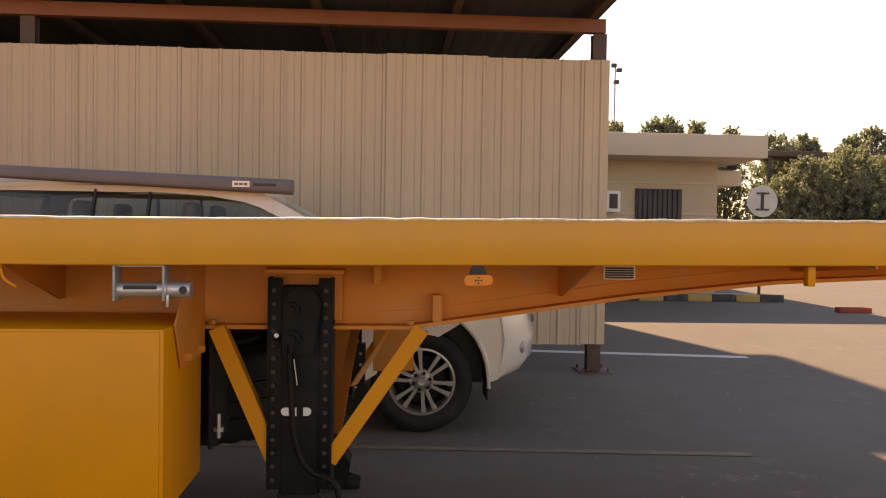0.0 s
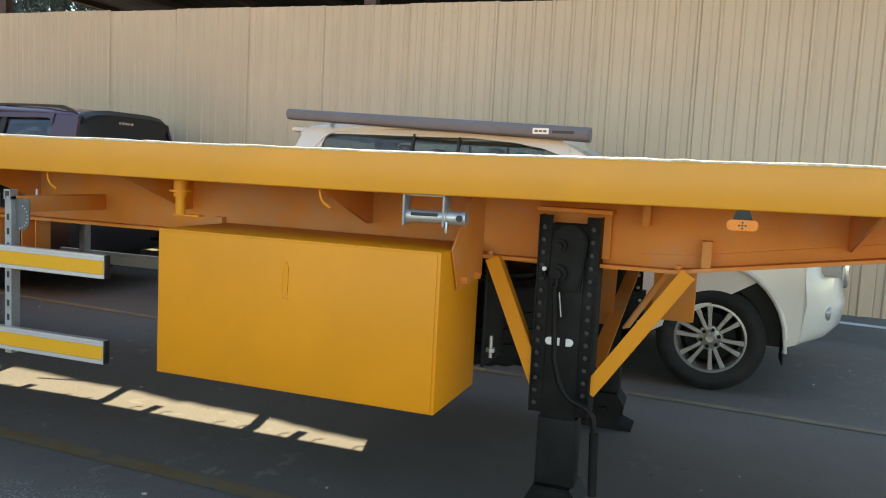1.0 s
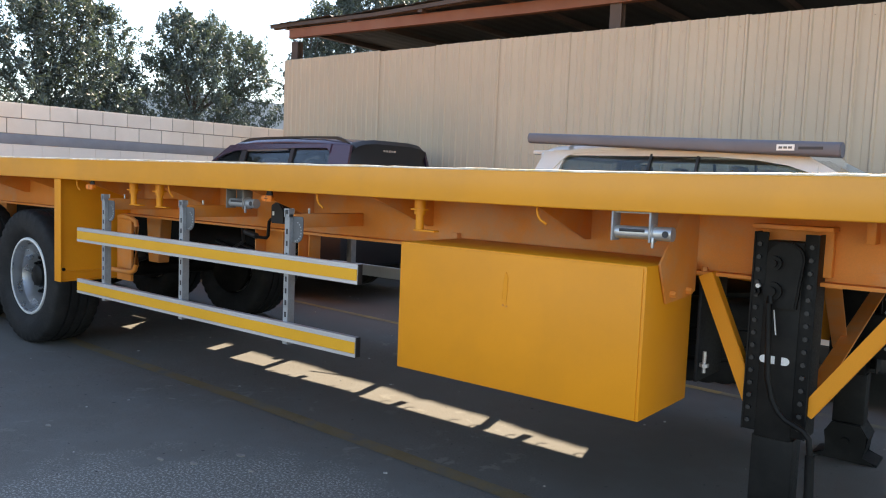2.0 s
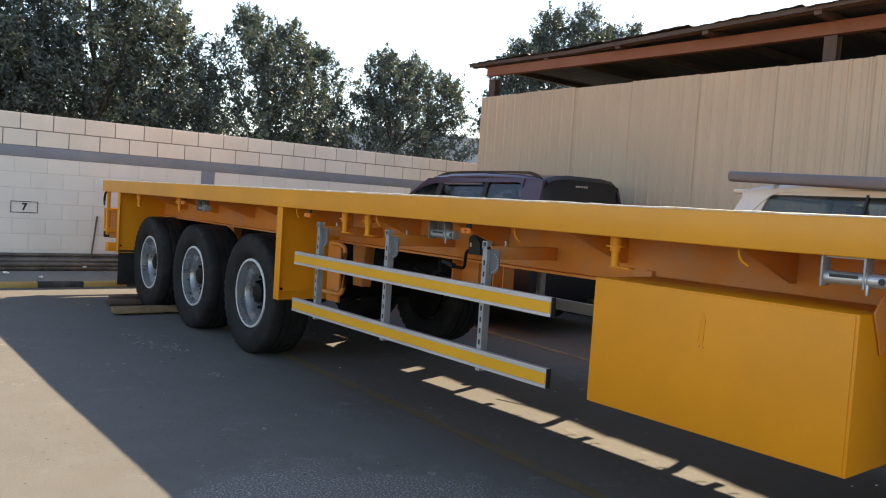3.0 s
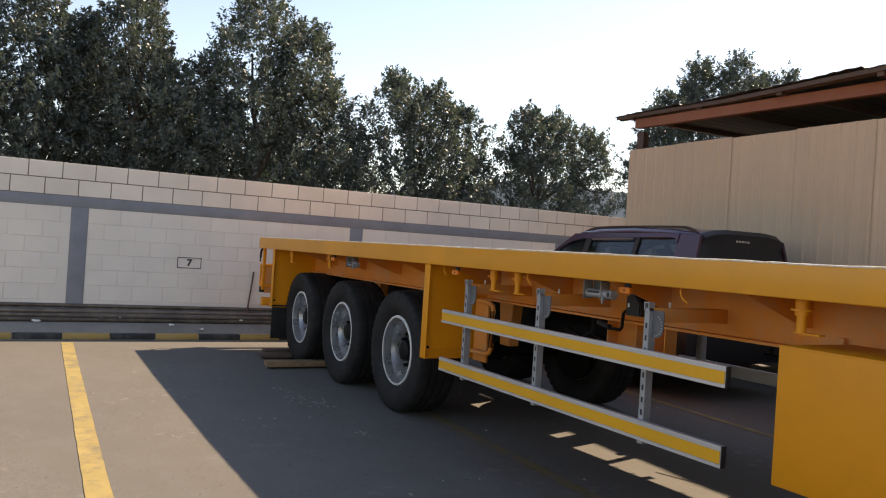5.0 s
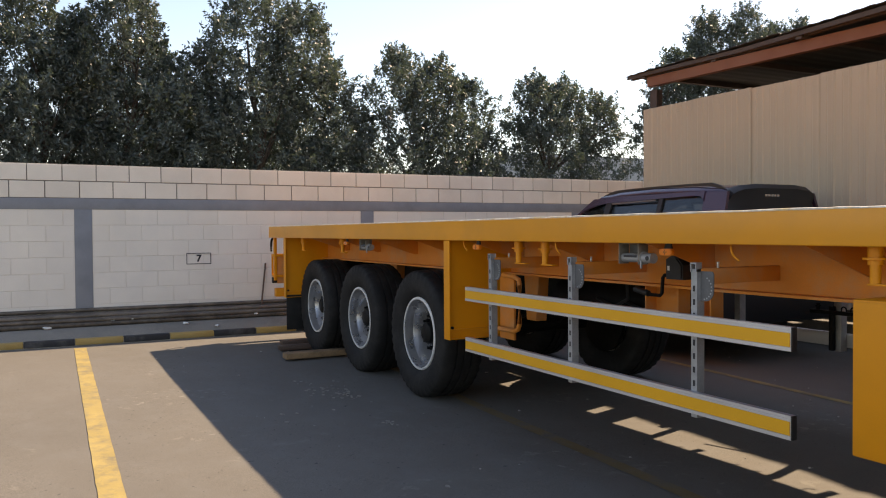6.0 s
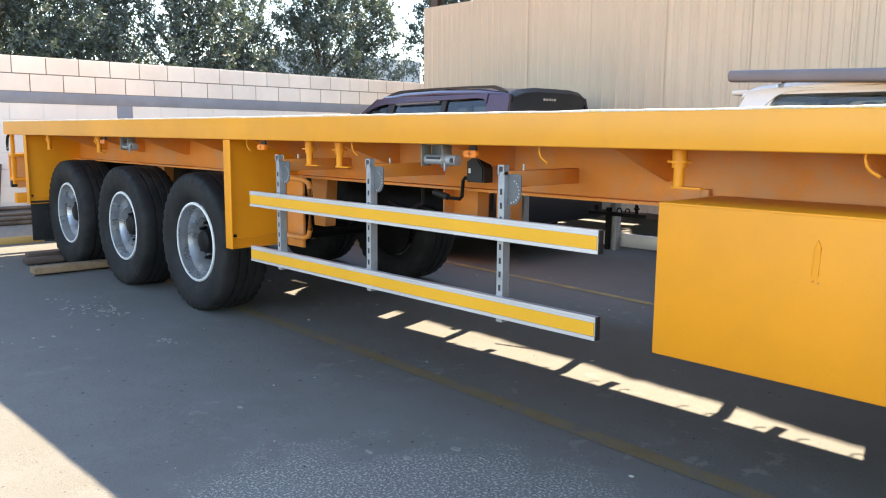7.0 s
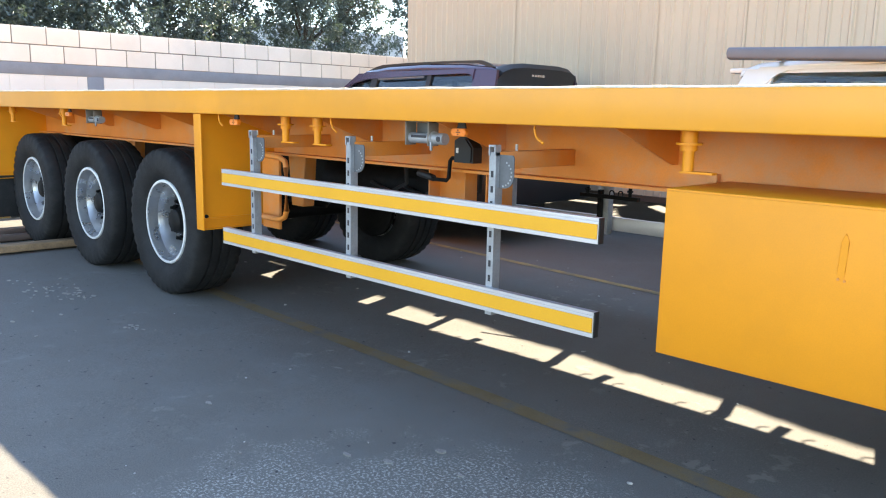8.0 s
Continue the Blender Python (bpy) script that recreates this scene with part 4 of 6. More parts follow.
# deep-dished disc wheel: outer flange, drop well, dish and centre hole
lathe(bm, [(0.288, -0.135), (0.306, -0.132), (0.308, -0.124), (0.296, -0.118), (0.286, -0.10), (0.280, -0.06), (0.262, -0.03), (0.256, 0.06), (0.248, 0.095), (0.215, 0.125), (0.165, 0.132), (0.142, 0.130),
           (0.142, 0.140), (0.20, 0.138), (0.262, 0.10), (0.292, 0.13), (0.30, 0.13), (0.296, 0.10), (0.272, 0.0), (0.285, -0.10)], (0, 0, 0), "y", 56, close=True)
rim_me = mesh_of("rim", bm, RIM)
bm = B()
lathe(bm, [(0.0, -0.095), (0.064, -0.095), (0.086, -0.080), (0.098, -0.015), (0.122, -0.005), (0.128, 0.035), (0.172, 0.042), (0.172, 0.172), (0.0, 0.172)], (0, 0, 0), "y", 32)
hub_me = mesh_of("hub", bm, BLACK_STEEL)
flange_me = mesh_of("rim_flange", lathe(B(), [(0.292, -0.140), (0.300, -0.1415), (0.309, -0.138), (0.312, -0.128), (0.305, -0.122), (0.292, -0.130)], (0, 0, 0), "y", 56, close=True), RIM_EDGE)
bm = B()
lathe(bm, [(0.0, -0.012), (0.028, -0.010), (0.034, 0.0), (0.034, 0.02)], (0, -0.075, 0), "y", 20)
hubcap_me = mesh_of("hub_cap", bm, GALV)
bm = B()
lathe(bm, [(0.0, -0.035), (0.012, -0.034), (0.014, -0.01), (0.019, -0.008), (0.019, 0.03)], (0, 0, 0), "y", 6)
nut_me = mesh_of("wheel_nut", bm, BLACK_STEEL)
drum_me = mesh_of("brake_drum", lathe(B(), [(0.0, 0.142), (0.20, 0.142), (0.27, 0.150), (0.295, 0.165), (0.295, 0.20), (0.27, 0.215), (0.0, 0.22)], (0, 0, 0), "y", 40), BLACK_STEEL)
hole_me = mesh_of("hand_hole", rod(B(), (0, 0.112, 0), (0, 0.134, 0), 0.024, 14), DARK_PRINT)
bm = B()
box(bm, -0.008, 0.008, -0.142, -0.1385, 0.0, 0.035)
mark_me = mesh_of("paint_mark", bm, WHITE_LABEL)


def wheel(x, y, z, s, detail=True):
    """An axle end with twin tyres; s = -1: the outer side faces the camera side."""
    w = new("wheel", rim_me)
    hang(w, trailer)
    w.matrix_basis = Matrix.Translation((x, y, z)) @ Matrix.Rotation(0 if s < 0 else math.pi, 4, "Z")
    items = [("tyre", tyre_me, (0, 0.02, 0)), ("hub", hub_me, (0, 0.015, 0)), ("hub_cap", hubcap_me, (0, 0.015, 0)), ("brake_drum", drum_me, (0, 0.0, 0)), ("rim_flange", flange_me, (0, 0, 0))]
    if detail:
        for i in range(10):
            a = math.tau * (i + 0.5) / 10
            items.append(("hand_hole", hole_me, (0.205 * math.cos(a), 0, 0.205 * math.sin(a))))
        for i in range(10):
            a = math.tau * i / 10
            items.append(("wheel_nut", nut_me, (0.146 * math.cos(a), 0.002, 0.146 * math.sin(a))))
        a = 0.6 + x
        items.append(("paint_mark", mark_me, (0.40 * math.cos(a), 0.0, 0.40 * math.sin(a))))
    for name, me, at in items:
        o = new(name, me)
        o.parent = w
        o.location = at
    return w


AXLES = [-5.325, -6.727, -8.125]
WHEEL_Y = 0.34
for x in AXLES:
    wheel(x, WHEEL_Y, 0.54 + ground_z(WHEEL_Y, x), -1)
    wheel(x + 0.12, TW - 0.11, 0.54 + ground_z(2.2) * 0.6, 1, False)
    bm = B()
    rod(bm, (x, 0.45, 0.535), (x, TW - 0.45, 0.525), 0.075, 20)
    part("axle", bm, BLACK_STEEL, trailer)
    for y in (0.93, TW - 0.93):
        bm = B()
        for k in range(4):
            tube(bm, [(x - 0.62 + 0.09 * k, y, 0.70 - 0.022 * k), (x - 0.3, y, 0.635 - 0.02 * k), (x, y, 0.615 - 0.02 * k), (x + 0.3, y, 0.635 - 0.02 * k), (x + 0.62 - 0.09 * k, y, 0.70 - 0.022 * k)], 0.014, 6)
        part("leaf_spring", bm, BLACK_STEEL, trailer)
        bm = B()
        prism(bm, [(x + 0.60, 1.06), (x + 0.82, 1.06), (x + 0.78, 0.66), (x + 0.64, 0.66)], "y", y - 0.05, y + 0.05, 0.004)
        part("spring_hanger", bm, YELLOW_IN, trailer)

spare = new("spare_wheel", rim_me)
hang(spare, trailer)
spare.matrix_basis = Matrix.Translation((-0.22, 1.25, 0.74)) @ Matrix.Rotation(radians(90), 4, "X")
for name, me in (("tyre", tyre_me), ("brake_drum", drum_me)):
    o = new(name, me)
    o.parent = spare
bm = B()
rod(bm, (0.056, 0.508, 0.66), (0.056, 0.508, 0.75), 0.008, 8)
rod(bm, (0.056, 0.508, 0.685), (0.056, 0.508, 0.70), 0.02, 6)
part("valve", bm, CHROME, trailer, "small zinc drain valve")
bm = B()
box(bm, 0.02, 0.035, 0.49, 0.80, 0.62, 1.07, 0.004)
part("rubber_flap", bm, RUBBER, trailer, "black rubber flap beside the tool box")

# ---- mud plates and flaps ----


def mud_plate(x, face, z_low, flap):
    bm = B()
    box(bm, x - 0.004, x + 0.004, 0.005, 0.56, z_low, RB + 0.02)
    box(bm, x - 0.045, x + 0.045, 0.0, 0.008, z_low, RB - 0.018, 0.002)
    box(bm, x - 0.03, x + 0.03, 0.008, 0.56, z_low, z_low + 0.006)
    o = part("mud_plate", bm, YELLOW, trailer)
    bm = B()
    box(bm, x + 0.004, x + 0.02, 0.02, 0.55, z_low + 0.065, z_low + 0.075, 0.002)
    part("fold", bm, YELLOW, o)
    part("bolt", rod(B(), (x, 0.04, z_low + 0.085), (x + 0.016, 0.04, z_low + 0.085), 0.012, 8), BLACK_STEEL, o)
    if flap:
        bm = B()
        box(bm, x - 0.006, x + 0.006, 0.02, 0.58, 0.19, z_low + 0.03, 0.002)
        part("mud_flap", bm, RUBBER, o, "black rubber mud flap")


mud_plate(-4.41, 1, 0.588, False)
mud_plate(-8.72, 1, 0.588, True)

# ---- side guard ----
GX0, GX1, GY = -4.088, -1.428, -0.022
for z0, z1 in ((0.902, 0.998), (0.550, 0.647)):
    bm = B()
    h = z1 - z0
    prism(bm, [(GY + u, z0 + v * h) for u, v in [(0, 0), (0, 0.16), (0.004, 0.17), (0.004, 0.76), (0, 0.77), (0, 0.86), (0.003, 0.87), (0.003, 0.90), (0, 0.91), (0, 1), (0.03, 1), (0.03, 0)]], "x", GX0, GX1)
    g = part("guard_rail", bm, ALU, trailer, "aluminium side guard rail with yellow tape")
    part("tape", box(B(), GX0, GX1 - 0.006, GY + 0.001, GY + 0.0045, z0 + 0.18 * h, z0 + 0.75 * h), TAPE, g, "yellow reflective tape")
    part("end_cap", box(B(), GX1, GX1 + 0.006, GY, GY + 0.03, z0, z1, 0.002), BLACK_PLASTIC, g, "black plastic end cap")
for x in (-3.80, -2.915, -1.972):
    bm = B()
    box(bm, x - 0.018, x + 0.018, 0.010, 0.014, 0.525, 1.205)
    box(bm, x - 0.018, x - 0.014, 0.014, 0.055, 0.525, 1.205)
    box(bm, x + 0.014, x + 0.018, 0.014, 0.055, 0.525, 1.205)
    br = part("guard_bracket", bm, GALV, trailer, "slotted galvanised guard bracket")
    for i in range(10):
        part("slot", box(B(), x - 0.006, x + 0.006, 0.0085, 0.0105, 0.545 + i * 0.062, 0.572 + i * 0.062), DARK_PRINT, br)
    bm = B()
    prism(bm, [(x + 0.018, 1.196), (x + 0.018, 1.060)] + [(x + 0.045 + 0.050 * math.cos(radians(a)), 1.110 + 0.050 * math.sin(radians(a))) for a in range(-90, 1, 15)] + [(x + 0.095, 1.184), (x + 0.088, 1.196)], "y", 0.032, 0.037)
    d = part("quadrant", bm, ZINC_GREY, br, "rounded galvanised plate with holes")
    for k in range(9):
        a = radians(-80 + k * 17.5)
        part("rivet", rod(B(), (x + 0.032 + 0.052 * math.cos(a), 0.0305, 1.120 + 0.052 * math.sin(a)), (x + 0.032 + 0.052 * math.cos(a), 0.0325, 1.120 + 0.052 * math.sin(a)), 0.004, 8), GALV, br)
    bm = B()
    box(bm, x - 0.022, x + 0.022, 0.035, WEB_N - 0.006, 1.135, 1.208, 0.004)
    part("arm", bm, YELLOW_IN, br)
    bm = B()
    for xa, xb, za, zb in ((x - 0.018, x - 0.012, 1.192, 1.228), (x + 0.012, x + 0.018, 1.192, 1.228), (x - 0.018, x + 0.018, 1.228, 1.235)):
        box(bm, xa, xb, 0.004, 0.040, za, zb)
    part("arm_clip", bm, GALV, br)
    for yy in (0.05, 0.16):
        part("bolt", rod(B(), (x, yy, 1.205), (x, yy, 1.235), 0.006, 8), CHROME, br)

# the same guard on the far side; unseen plates behind it are added to cut the sun strip
for xa, xb, za in ((-5.56, -4.53, 0.86), (-7.40, -5.80, 0.86), (-4.53, -4.42, 1.17), (-4.42, -4.14, 0.86), (-4.14, -3.70, 1.25), (-5.80, -5.56, 1.18), (-3.70, -2.72, 1.31)):
    part("side_plate", box(B(), xa, xb, TW - 0.035, TW - 0.025, za, 1.375, 0.002), YELLOW_IN, trailer)
for z0, z1 in ((0.902, 0.998), (0.550, 0.647)):
    g = part("guard_rail", box(B(), GX0, GX1, TW - 0.01, TW + 0.02, z0, z1, 0.003), ALU, trailer, "aluminium side guard rail with yellow tape")
for x in (-3.80, -2.915, -1.972):
    part("guard_bracket", box(B(), x - 0.028, x + 0.028, TW - 0.075, TW - 0.012, 0.525, 1.02, 0.003), GALV, trailer, "slotted galvanised guard bracket")
# Unseen posts and arms, set where the sun strip needs dark gaps.
for x in (-3.70, -2.71, -1.72):
    part("guard_post", box(B(), x - 0.028, x + 0.028, TW - 0.075, TW - 0.012, 0.91, 1.30, 0.003), GALV, trailer)
    part("guard_arm", box(B(), x - 0.03, x + 0.03, WEB_F + 0.006, TW - 0.02, 1.225, 1.30, 0.003), YELLOW_IN, trailer)

# ---- winches, hooks, spigots, marker lamps ----


def winch(x, y=0.05):
    z = 1.258
    bm = B()
    for xx in (x - 0.12, x + 0.028):
        box(bm, xx - 0.004, xx + 0.004, y - 0.035, y + 0.03, 1.225, RB + 0.004, 0.002)
    box(bm, x - 0.124, x + 0.032, y - 0.02, y + 0.03, RB - 0.006, RB + 0.002)
    plain, shiny = (DULL_STEEL, GALV) if y > 0.08 else (GALV, CHROME)
    o = part("strap_winch", bm, plain, trailer, "galvanised lashing winch under the side rail")
    bm = B()
    rod(bm, (x - 0.118, y, z), (x + 0.026, y, z), 0.024, 18)
    rod(bm, (x + 0.032, y, z), (x + 0.105, y, z), 0.026, 18)
    rod(bm, (x + 0.026, y, z), (x + 0.036, y, z), 0.034, 18)
    part("drum", bm, shiny, o)
    part("slot", box(B(), x - 0.095, x + 0.005, y - 0.0255, y - 0.022, z + 0.002, z + 0.014, 0.001), DARK_PRINT, o)
    part("bar_hole", rod(B(), (x + 0.085, y - 0.028, z), (x + 0.085, y - 0.024, z), 0.012, 14), DARK_PRINT, o)
    if y > 0.08:
        part("back_plate", box(B(), x - 0.114, x + 0.022, y + 0.031, y + 0.037, 1.232, RB - 0.008, 0.002), ZINC_GREY, o)
    part("pawl", box(B(), x + 0.034, x + 0.044, y - 0.03, y - 0.018, 1.205, 1.245, 0.003), shiny, o)
    return o


for x, y in ((-0.035, 0.05), (-2.44, 0.10), (-6.22, 0.10)):
    settle(winch(x, y))


def rope_hook(x, y=0.045):
    bm = B()
    tube(bm, [(x, y, RB + 0.002)] + arc((x + 0.05, y, RB - 0.015), 0.05, 180, 250, 5) + [(x + 0.046, y, RB - 0.070)], 0.005, 8)
    return part("rope_hook", bm, YELLOW, trailer)


for x in (-4.22, -3.10, -1.79, -0.50, -6.85, -8.1):
    settle(rope_hook(x))
for x in (-3.62, -3.45, -3.0, -2.85, -2.5, -2.3, -1.95, -1.8, -1.55, -1.35, -1.12):
    rope_hook(x, TW - 0.05)


settle(part("tab", box(B(), 2.030, 2.056, 0.03, 0.06, 1.268, RB - 0.002, 0.003), YELLOW, trailer))


def spigot(x, y=0.115):
    bm = B()
    rod(bm, (x, y, RB + 0.01), (x, y, 1.265), 0.028, 16)
    rod(bm, (x, y, 1.285), (x, y, 1.293), 0.045, 16)
    rod(bm, (x, y, 1.265), (x, y, 1.195), 0.020, 16)
    box(bm, x - 0.02, x + 0.10, y - 0.02, y + 0.02, 1.188, 1.196, 0.001)
    return part("stake_pocket", bm, YELLOW, trailer)


for x in (-1.17, -3.31, -3.61, -6.95, -8.3):
    settle(spigot(x))


def marker_lamp(x, y=-0.002):
    bm = B()
    outline = [(x + 0.032 * (1 if abs(a) < 90 else -1) + 0.013 * math.cos(radians(a)), 1.291 + 0.0165 * math.sin(radians(a))) for a in range(-80, 281, 20)]
    prism(bm, outline, "y", y - 0.018, y + 0.006, 0.003)
    o = part("marker_lamp", bm, ORANGE_LENS, trailer, "amber oval side marker lamp")
    bm = B()
    prism(bm, [(x - 0.028, 1.308), (x + 0.028, 1.308), (x + 0.018, RB + 0.001), (x - 0.018, RB + 0.001)], "y", y + 0.002, y + 0.012, 0.002)
    part("rubber_mount", bm, BLACK_PLASTIC, o)
    for dx, dz in ((0, 0.009), (0.009, 0), (0, -0.009), (-0.009, 0), (0, 0)):
        part("diode", rod(B(), (x + dx, y - 0.0195, 1.291 + dz), (x + dx, y - 0.0175, 1.291 + dz), 0.003, 8), DARK_PRINT, o)
    return settle(o)


marker_lamp(0.955)
marker_lamp(-2.27, 0.13)
marker_lamp(-4.03, 0.05), marker_lamp(-6.65, 0.05)

# maker's plate with unreadable lines on the web
plate = part("maker_plate", box(B(), 1.50, 1.625, WEB_N - 0.012, WEB_N - 0.007, 1.262, 1.314, 0.001), WHITE_LABEL, trailer, "small aluminium maker's plate with unreadable lines")
for i in range(5):
    part("print_bar", box(B(), 1.507, 1.618, WEB_N - 0.0135, WEB_N - 0.0115, 1.2665 + i * 0.009, 1.2735 + i * 0.009), DARK_PRINT, plate)
bm = B()
box(bm, 0.84, 0.875, WEB_N - 0.075, WEB_N - 0.006, web_bottom(0.86), 1.20, 0.002)
part("web_rib", bm, YELLOW_IN, near_beam)
for x in (0.76, 0.03):
    part("flange_bolt", rod(B(), (x, WEB_N - 0.05, web_bottom(x)), (x, WEB_N - 0.05, web_bottom(x) + 0.016), 0.014, 6), YELLOW_IN, near_beam)
part("jack_tab", box(B(), 0.62, 0.65, WEB_N - 0.10, WEB_N - 0.006, 1.24, 1.33, 0.003), YELLOW_IN, near_beam)

# ---- brake winder, tanks and brackets amidships ----
bw = part("brake_winder", prism(B(), [(-2.555, 1.118), (-2.555, 1.225), (-2.52, 1.243), (-2.475, 1.243), (-2.43, 1.195), (-2.43, 1.118)], "y", 0.38, 0.46, 0.008), BLACK_PLASTIC, trailer, "black parking brake winder box")
bm = B()
tube(bm, [(-2.555, 0.42, 1.135), (-2.60, 0.42, 1.135), (-2.615, 0.42, 1.12), (-2.622, 0.42, 1.035), (-2.637, 0.42, 1.02), (-2.73, 0.42, 1.02)], 0.010, 8)
part("crank", bm, BLACK_STEEL, bw)
part("grip", rod(B(), (-2.73, 0.42, 1.025), (-2.84, 0.42, 1.045), 0.018, 12), BLACK_PLASTIC, bw)
part("label", box(B(), -2.535, -2.52, 0.378, 0.3815, 1.165, 1.19), WHITE_LABEL, bw)
for x0, x1, z0 in ((-2.46, -2.36, 0.84), (-2.87, -2.60, 0.86)):
    bm = B()
    box(bm, x0, x1, 0.60, 0.61, z0, 1.07)
    box(bm, x0, x0 + 0.008, 0.52, 0.60, z0, 1.07)
    box(bm, x1 - 0.008, x1, 0.52, 0.60, z0, 1.07)
    part("hanger_plate", bm, YELLOW_IN, trailer)
bm = B()
tube(bm, [(-4.10, 0.30, 1.07), (-3.96, 0.30, 1.065), (-3.90, 0.30, 1.045), (-3.89, 0.30, 1.01), (-3.89, 0.30, 0.74), (-3.91, 0.30, 0.70), (-3.96, 0.30, 0.68), (-4.24, 0.30, 0.68)], 0.017, 10)
part("bent_pipe", bm, YELLOW_IN, trailer)
part("support_plate", box(B(), -4.25, -4.06, 0.36, 0.38, 0.60, 1.07, 0.003), YELLOW_IN, trailer)
bm = B()
rod(bm, (-4.35, 1.05, 0.88), (-3.15, 1.05, 0.88), 0.14, 28)
part("air_tank", bm, BLACK_STEEL, trailer)
for k in range(3):
    bm = B()
    tube(bm, [(-2.7 - 0.3 * k, 0.75, 1.05), (-2.75 - 0.3 * k, 0.8, 0.93), (-2.95 - 0.3 * k, 0.85, 0.86), (-3.2 - 0.3 * k, 0.9, 0.9)], 0.012, 8)
    part("air_hose", bm, BLACK_PLASTIC, trailer)
vb = part("valve_box", box(B(), 0.40, 0.545, 1.86, 1.95, 0.58, 0.81, 0.004), BLACK_STEEL, trailer, "black steel box between the legs")
for z in (0.64, 0.70, 0.76):
    part("bolt", rod(B(), (0.52, 1.85, z), (0.52, 1.862, z), 0.008, 8), GALV, vb)
# Hidden box on the far side, added to block the strip's sunny end.
part("far_tool_box", box(B(), -0.98, 0.25, 1.99, TW - 0.03, 0.62, RB, 0.006), YELLOW, trailer, "unseen yellow box added to end the sun strip")
# Unseen far tank, added to help block sun under the deck.
part("air_tank", rod(B(), (-5.70, 2.12, 1.16), (-4.74, 2.12, 1.16), 0.13, 28), BLACK_STEEL, trailer)
vr = part("valve_rail", box(B(), -3.10, -2.63, 2.255, 2.295, 0.785, 0.812, 0.003), BLACK_STEEL, trailer, "black cross bar carrying valves and hose ends")
part("post", box(B(), -2.955, -2.925, 2.265, 2.30, 0.53, 0.842, 0.003), BLACK_STEEL, vr)
for x, h in ((-3.045, 0.045), (-2.70, 0.06)):
    bm = B()
    rod(bm, (x, 2.275, 0.812), (x, 2.275, 0.812 + h), 0.013, 10)
    rod(bm, (x, 2.275, 0.812 + 0.5 * h), (x, 2.275, 0.812 + 0.7 * h), 0.021, 10)
    part("valve", bm, BLACK_STEEL, vr)
for x in (-2.845, -2.775):
    bm = B()
    tube(bm, [(x - 0.018, 2.275, 0.812)] + arc((x, 2.275, 0.826), 0.018, 180, 0, 6) + [(x + 0.018, 2.275, 0.812)], 0.005, 8)
    part("hose_clip", bm, BLACK_STEEL, vr)
bm = B()
tube(bm, [(-2.70, 2.275, 0.87), (-2.70, 2.25, 0.90), (-2.78, 2.22, 0.915), (-3.0, 2.2, 0.905), (-3.3, 2.15, 0.93)], 0.008, 8)
part("air_hose", bm, BLACK_PLASTIC, vr)

# ---- rear end ----
# Two black panels, added to darken the gaps above the wheels.
part("spring_beam", box(B(), -9.30, -4.62, 1.20, 1.26, 0.66, 1.06, 0.01), BLACK_STEEL, trailer, "black panel added to darken the gaps over the axles")
part("rear_crossmember", box(B(), -8.76, -8.70, WEB_N + 0.03, WEB_F - 0.03, 0.78, 1.06, 0.006), BLACK_STEEL, trailer)
lad = part("rear_ladder", box(B(), -9.43, -9.385, 0.052, 0.088, 0.76, RB, 0.003), YELLOW, trailer)
part("post", box(B(), -9.43, -9.385, 0.382, 0.418, 0.76, RB, 0.003), YELLOW, lad)
for z in (0.80, 1.07):
    part("tread", box(B(), -9.51, -9.36, 0.045, 0.425, z, z + 0.035, 0.005), YELLOW, lad)
part("step_panel", box(B(), -9.400, -9.392, 0.09, 0.38, 0.72, 1.07, 0.002), YELLOW_IN, lad)
part("post", box(B(), -9.515, -9.492, 0.046, 0.068, 0.80, 1.105, 0.003), YELLOW, lad)
part("rung", box(B(), -9.51, -9.401, 0.09, 0.38, 0.935, 0.975, 0.003), YELLOW, lad)
bm = B()
for y in (0.35, 2.15):
    box(bm, -9.40, -9.34, y - 0.04, y + 0.04, 0.62, RB)
box(bm, -9.44, -9.34, 0.06, TW - 0.06, 0.55, 0.66, 0.006)
part("underrun_bar", bm, YELLOW, trailer)
bm = B()
tube(bm, [(-9.43, 0.06, 1.33), (-9.50, 0.05, 1.29), (-9.53, 0.05, 1.23), (-9.53, 0.05, 1.19)], 0.016, 8)
tube(bm, arc((-9.53, 0.05, 1.165), 0.026, 90, 450, 14), 0.008, 8)
part("rear_hook", bm, BLACK_STEEL, trailer)
part("rear_lamp", box(B(), -9.53, -9.48, 0.05, 0.12, 0.72, 0.80, 0.008), BLACK_PLASTIC, trailer)

# timber under the rear wheels
solo("timber_block", box(B(), -7.78, -7.62, -0.30, 0.95, 0.002, 0.065, 0.006), WOOD, "weathered timber plank wedged by the rear wheel", "plank", group="planks by the wheels")
solo("timber_block", box(B(), -8.42, -8.28, -0.18, 0.95, 0.002, 0.055, 0.006), BROWN_STEEL, "dark timber plank behind the rear wheel", "plank", group="planks by the wheels")
solo("timber_block", box(B(), -8.80, -8.66, -0.05, 0.9, 0.002, 0.06, 0.006), BROWN_STEEL, "dark timber plank behind the rear wheel", "plank", group="planks by the wheels")

# ---- cars ----


def car_tyre_profile(r, w, bead):
    h = w / 2
    return [(bead, -h * 0.75), (bead + 0.02, -h * 0.92), ((r + bead) / 2, -h), (r - 0.03, -h * 0.92), (r, -h * 0.70), (r, -h * 0.1), (r - 0.008, -h * 0.08), (r - 0.008, h * 0.08), (r, h * 0.1),
            (r, h * 0.70), (r - 0.03, h * 0.92), ((r + bead) / 2, h), (bead, h * 0.75)]


